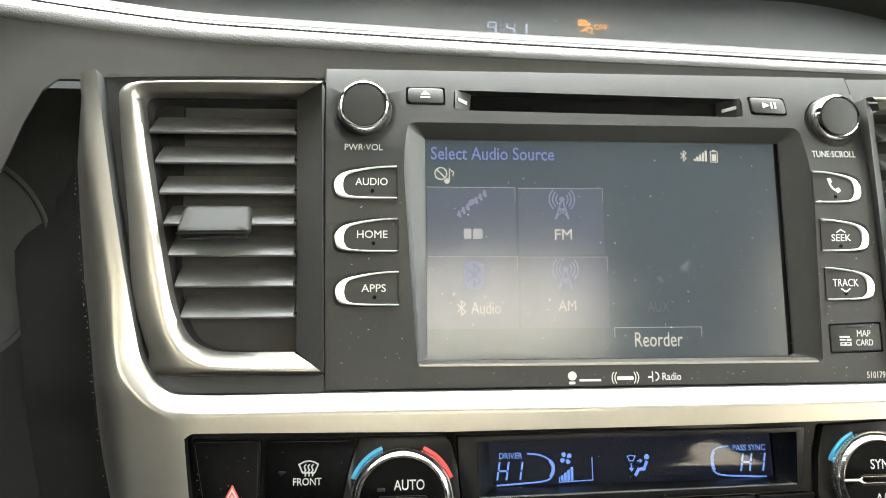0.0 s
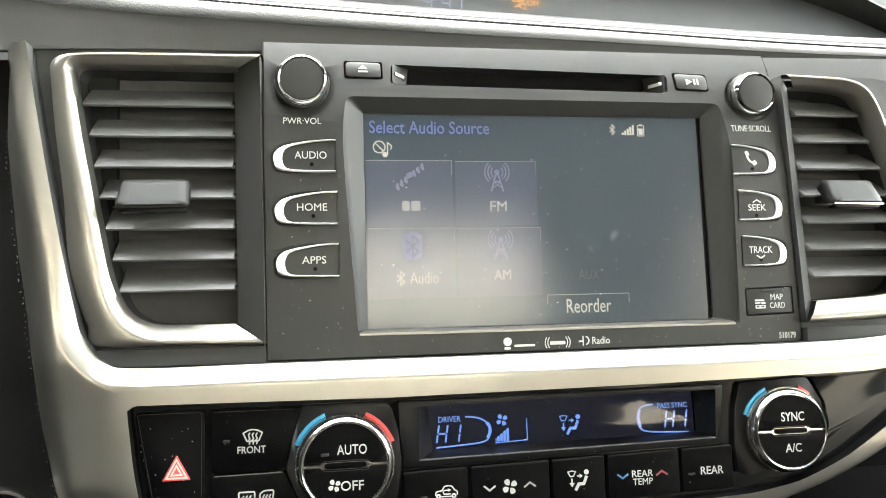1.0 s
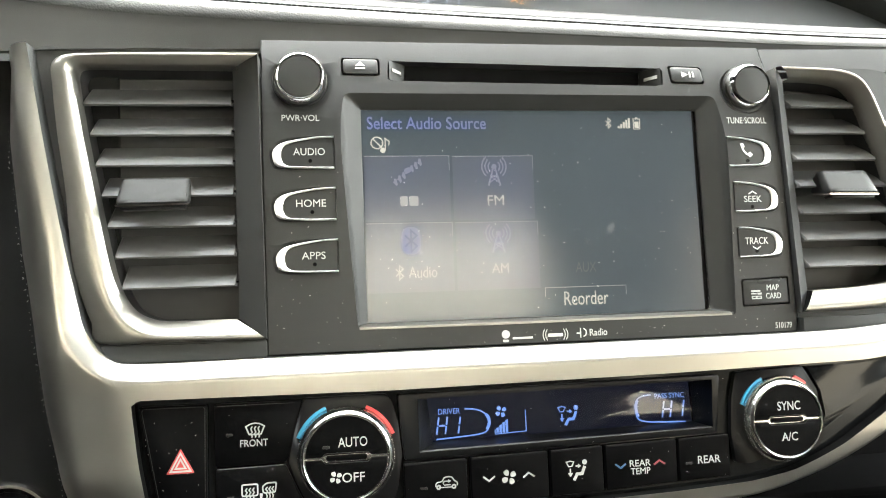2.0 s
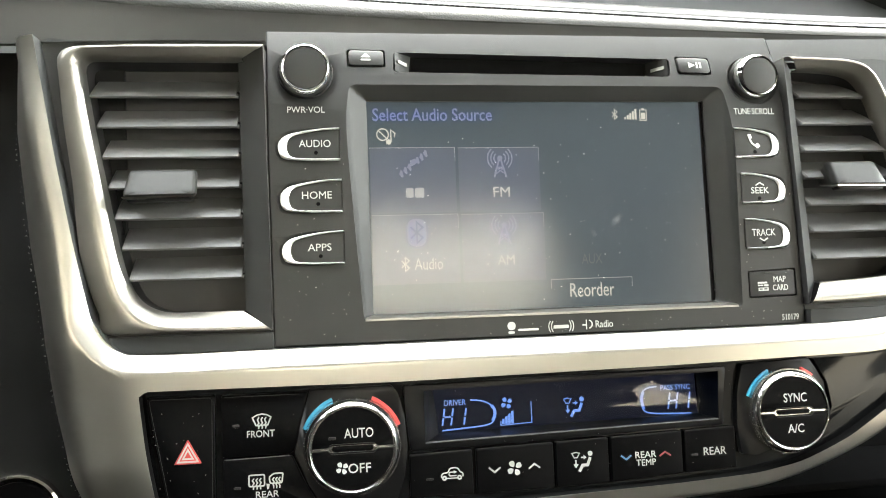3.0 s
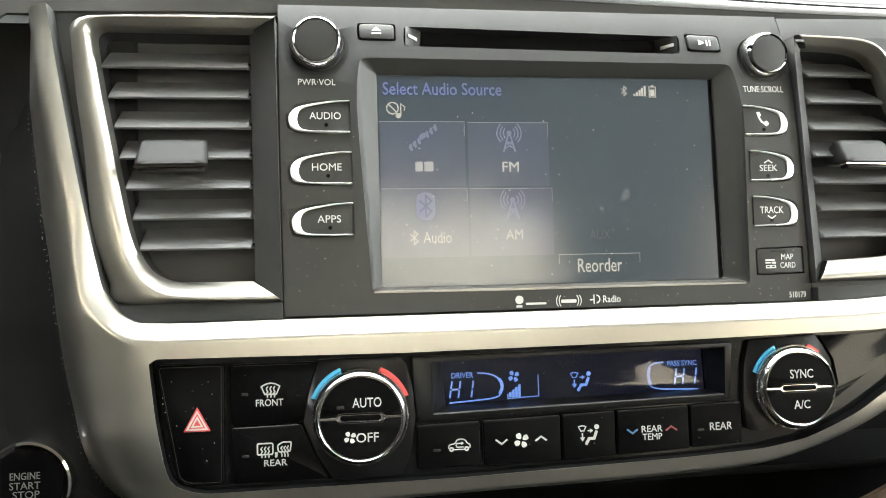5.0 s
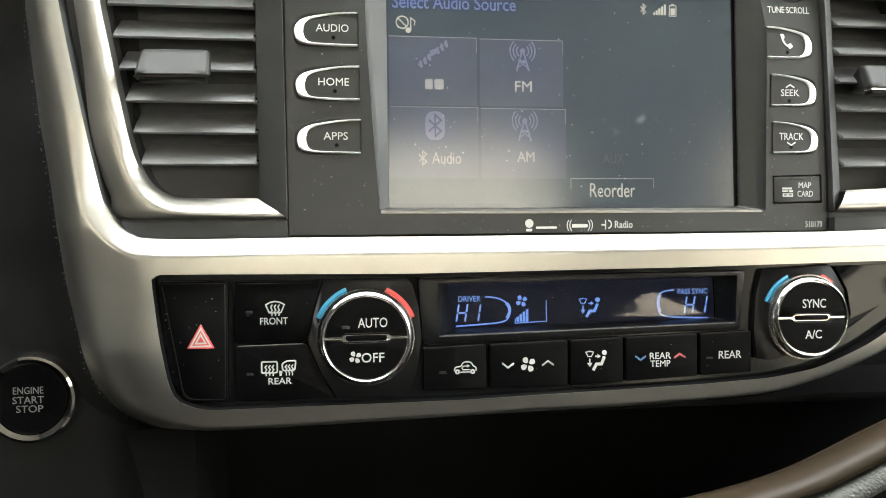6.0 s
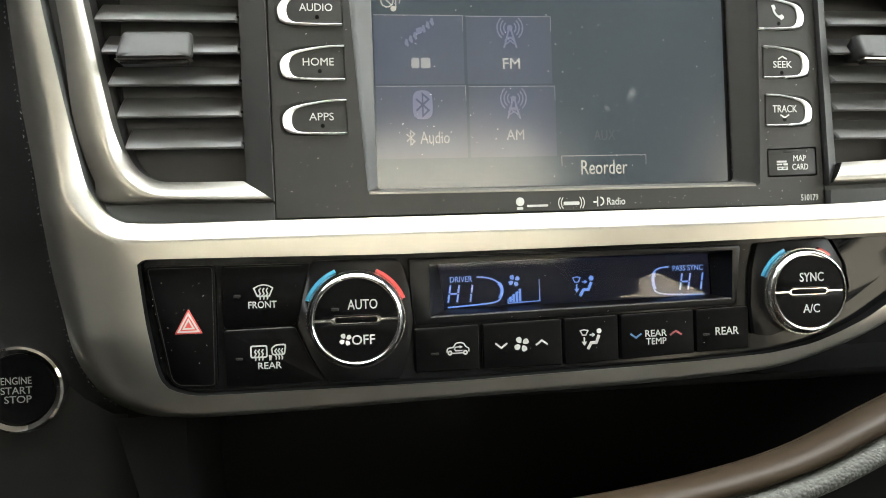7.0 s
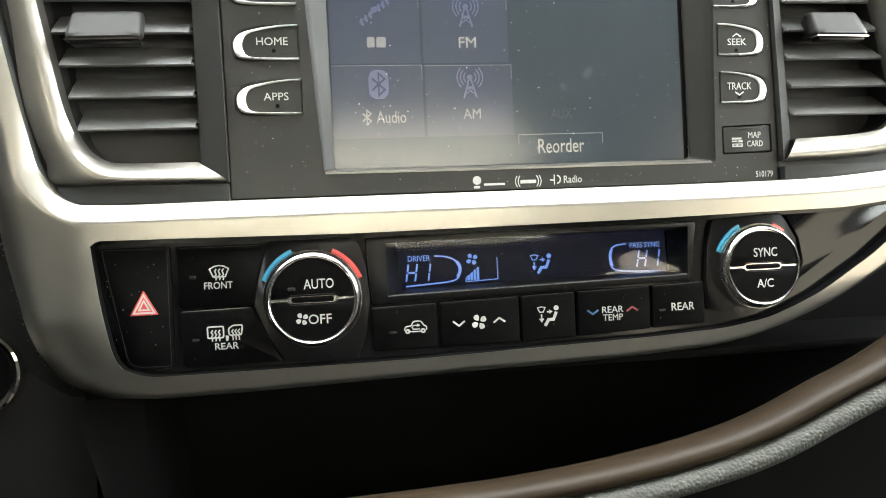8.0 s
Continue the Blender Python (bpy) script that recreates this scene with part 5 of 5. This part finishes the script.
def build_starter():
    st = thing("start_button", (-252, 11, -139), "black push button with a chrome ring and white lettering", "button")
    cx, cz = -247.6, -135.8
    part("chrome_ring", lathe([(20.3, 12), (20.3, 8), (19.3, 6.4), (18.2, 5.9), (16.2, 7.2), (15.8, 9.4)], cx, cz, 72), CHROME, st, "chrome ring")
    cap = part("cap", lathe([(16.0, 10.5), (15.9, 8.0), (15.2, 7.4), (8, 7.9), (0, 8.1)], cx, cz, 72), KEYCAP, st)
    for word, x0, x1, z in (("ENGINE", -254.8, -242.0, -133.4), ("START", -255.0, -241.9, -137.7), ("STOP", -253.6, -242.2, -141.7)):
        part("legend", words(word, x0, z, x1, z + 3.2, 7.5), SHADED_INK, cap)


build_starter()


def build_dials():
    d = thing("instrument_cluster", (-309, 12, -4), "dark instrument cluster behind a round hood", "instrument cluster")
    cx, cz, r = -309, -4, 50
    part("rim", lathe([(r + 3, 11.2), (r + 1, 10.4), (r - 0.4, 11.4), (r - 3, 38)], cx, cz, 96), PLAIN, d, crease=70)
    part("dial_face", lathe([(r - 3, 36), (r - 3.5, 35.6), (0, 35.6)], cx, cz, 64), BLACK, d)
    part("scale_mark", merge(flat(box(-290, 0, -287, 1.4), 35.5), flat(box(-291, -11, -287.6, -7), 35.5), flat(box(-286.6, -11, -283.6, -7), 35.5)), INK, d, "plain white scale marks")


build_dials()


def build_tray():
    tray = thing("lower_tray", (0, 0, -200), "open storage tray with its shade put into near-black walls, and a bronze edge", "storage tray")
    # cavity below the trim, its shade put into the walls' near-black colour
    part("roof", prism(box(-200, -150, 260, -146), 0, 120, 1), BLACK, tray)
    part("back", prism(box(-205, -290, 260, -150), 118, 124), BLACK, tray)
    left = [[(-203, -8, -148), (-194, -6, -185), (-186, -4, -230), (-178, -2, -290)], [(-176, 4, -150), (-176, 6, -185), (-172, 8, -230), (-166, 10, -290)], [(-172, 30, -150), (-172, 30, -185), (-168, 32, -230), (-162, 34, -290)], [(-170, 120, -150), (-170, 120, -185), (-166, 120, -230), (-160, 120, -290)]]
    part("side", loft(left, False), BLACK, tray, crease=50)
    # sweeping bronze edge and the grained pad below it, nearer than the panel
    line = curve([(-230, -192), (-140, -189), (-51, -186.5), (-1, -183.5), (45, -177.5), (85, -168.5), (122, -153.6), (150, -141.5), (200, -113), (260, -70)], 80)

    def band(profile):
        rings = []
        for i, (x, z) in enumerate(line):
            a, b = Vector(line[max(0, i - 1)]), Vector(line[min(len(line) - 1, i + 1)])
            n = (b - a).normalized()
            n = Vector((n.y, -n.x))
            rings.append([(x + n.x * d, y, z + n.y * d) for y, d in profile])
        return loft(rings, False)
    part("bronze_edge", band([(-38, 2.6), (-44, 0.6), (-50, -0.2), (-55, 0.3), (-59, 1.6), (-61, 3.6), (-61.2, 5.6), (-59.8, 7.4), (-56.6, 8.2), (-52, 8.2)]), BROWN, tray, "bronze lacquered edge", crease=50)
    part("grained_edge", band([(-52, 8.6), (-60, 8.8), (-63.5, 9.8), (-65.5, 12.0), (-65.5, 14.8), (-63, 17.0), (-56, 18.2)]), GRAIN, tray, "grained leatherette roll", crease=50)
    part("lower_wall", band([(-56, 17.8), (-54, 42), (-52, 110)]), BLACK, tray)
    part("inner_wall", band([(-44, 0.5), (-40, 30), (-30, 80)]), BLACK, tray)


build_tray()

# ---- dust and lint on the panel ----
def build_dust():
    rnd = random.Random(7)
    bits = []

    def fleck(x, z, y, size):
        a, long = rnd.uniform(0, math.pi), rnd.uniform(0.8, 3.0)
        u, v = Vector((math.cos(a), math.sin(a))) * size * long / 2, Vector((-math.sin(a), math.cos(a))) * size / 2
        c = Vector((x, z))
        bend = v * rnd.uniform(-1.5, 1.5)
        pts = [c - u - v * 0.5, c - v + bend, c + u - v * 0.5, c + u + v * 0.5, c + v + bend, c - u + v * 0.5]
        bits.append([[(p.x, y, p.y) for p in pts], [(p.x, y - 0.06, p.y) for p in pts]])
    for k in range(120):
        fleck(rnd.uniform(-84, 82), rnd.triangular(-50, 49, -20), -0.12, rnd.uniform(0.12, 0.32))
    for k in range(60):
        fleck(rnd.choice([rnd.uniform(-128, -97), rnd.uniform(96, 128)]), rnd.uniform(-62, 20), -8.1, rnd.uniform(0.16, 0.36))
    for k in range(40):
        fleck(rnd.uniform(-92, 92), rnd.uniform(-63, -57), -7.96, rnd.uniform(0.12, 0.28))
    for k in range(26):
        fleck(rnd.uniform(-184, -160), rnd.uniform(-132, -86), -17.96, rnd.uniform(0.14, 0.3))
    for k in range(60):
        fleck(rnd.uniform(-152, 84), rnd.uniform(-132, -84), -18.3, rnd.uniform(0.1, 0.22))
    for k in range(70):
        fleck(rnd.uniform(86.2, 87.9), rnd.triangular(-52, 40, -50), -0.15, rnd.uniform(0.12, 0.3))
    for k in range(40):
        fleck(rnd.uniform(-88, 88), rnd.uniform(-53.2, -52.4), -0.6, rnd.uniform(0.12, 0.3))
    seam = even([p for p in OUTER_FINE if p[0] < -205], 90)
    for (x, z), y in zip(seam, trim_depths(seam)):
        fleck(x + rnd.uniform(-1.6, 0.4), z, float(y) - 0.2, rnd.uniform(0.2, 0.5))
    bm = bmesh.new()
    for low, high in bits:
        rows = [[bm.verts.new(Vector(p) * MM) for p in r] for r in (low, high)]
        bm.faces.new(rows[1])
        for i in range(6):
            bm.faces.new((rows[0][i], rows[0][(i + 1) % 6], rows[1][(i + 1) % 6], rows[1][i]))
    ob = new("dust", finish("dust", bm, DUST))
    ob.matrix_basis = TILT
    return tagged(ob, "pale dust and lint lying on the screen and keys", "dust", kind="stuff")


build_dust()


def build_smudge():
    """A dull finger mark on the screen, fading out at its rim."""
    m = bpy.data.materials.new("finger_mark")
    m.use_nodes = True
    n, link = m.node_tree.nodes, m.node_tree.links.new
    n.remove(n["Principled BSDF"])
    sheer, dull, mix, place, noise, fade, prod = (n.new("ShaderNode" + k) for k in ("BsdfTransparent", "BsdfDiffuse", "MixShader", "TexCoord", "TexNoise", "TexGradient", "Math"))
    dull.inputs[0].default_value = (0.30, 0.30, 0.29, 1)
    fade.gradient_type = "SPHERICAL"
    size = n.new("ShaderNodeMapping")
    size.inputs["Scale"].default_value = (1 / (3.4 * MM), 1, 1 / (5.6 * MM))
    noise.inputs["Scale"].default_value, noise.inputs["Detail"].default_value = 420, 5
    link(place.outputs["Object"], size.inputs["Vector"])
    link(size.outputs[0], fade.inputs["Vector"])
    link(place.outputs["Object"], noise.inputs["Vector"])
    prod.operation = "MULTIPLY"
    link(fade.outputs["Fac"], prod.inputs[0])
    link(noise.outputs["Fac"], prod.inputs[1])
    soften = n.new("ShaderNodeMath")
    soften.operation = "MULTIPLY"
    soften.inputs[1].default_value = 0.2
    link(prod.outputs[0], soften.inputs[0])
    link(soften.outputs[0], mix.inputs[0])
    link(sheer.outputs[0], mix.inputs[1])
    link(dull.outputs[0], mix.inputs[2])
    link(mix.outputs[0], n["Material Output"].inputs["Surface"])
    for x, z, turn, grow in ((36.5, -8.5, 35, 0.8), (24, -15, -40, 0.5)):
        mark = flat(arc(0, 0, 0, 7, 0, 350, 24)[:25], 0, 0.01)
        ob = new("finger_mark", finish("finger_mark", mark, m))
        ob.matrix_basis = TILT @ pose(x * MM, -0.16 * MM, z * MM, 0, turn, 0)
        ob.scale = (grow, grow, grow)
        tagged(ob, "faint dull finger mark on the touch screen", "smudge", "finger marks", kind="stuff")


build_smudge()
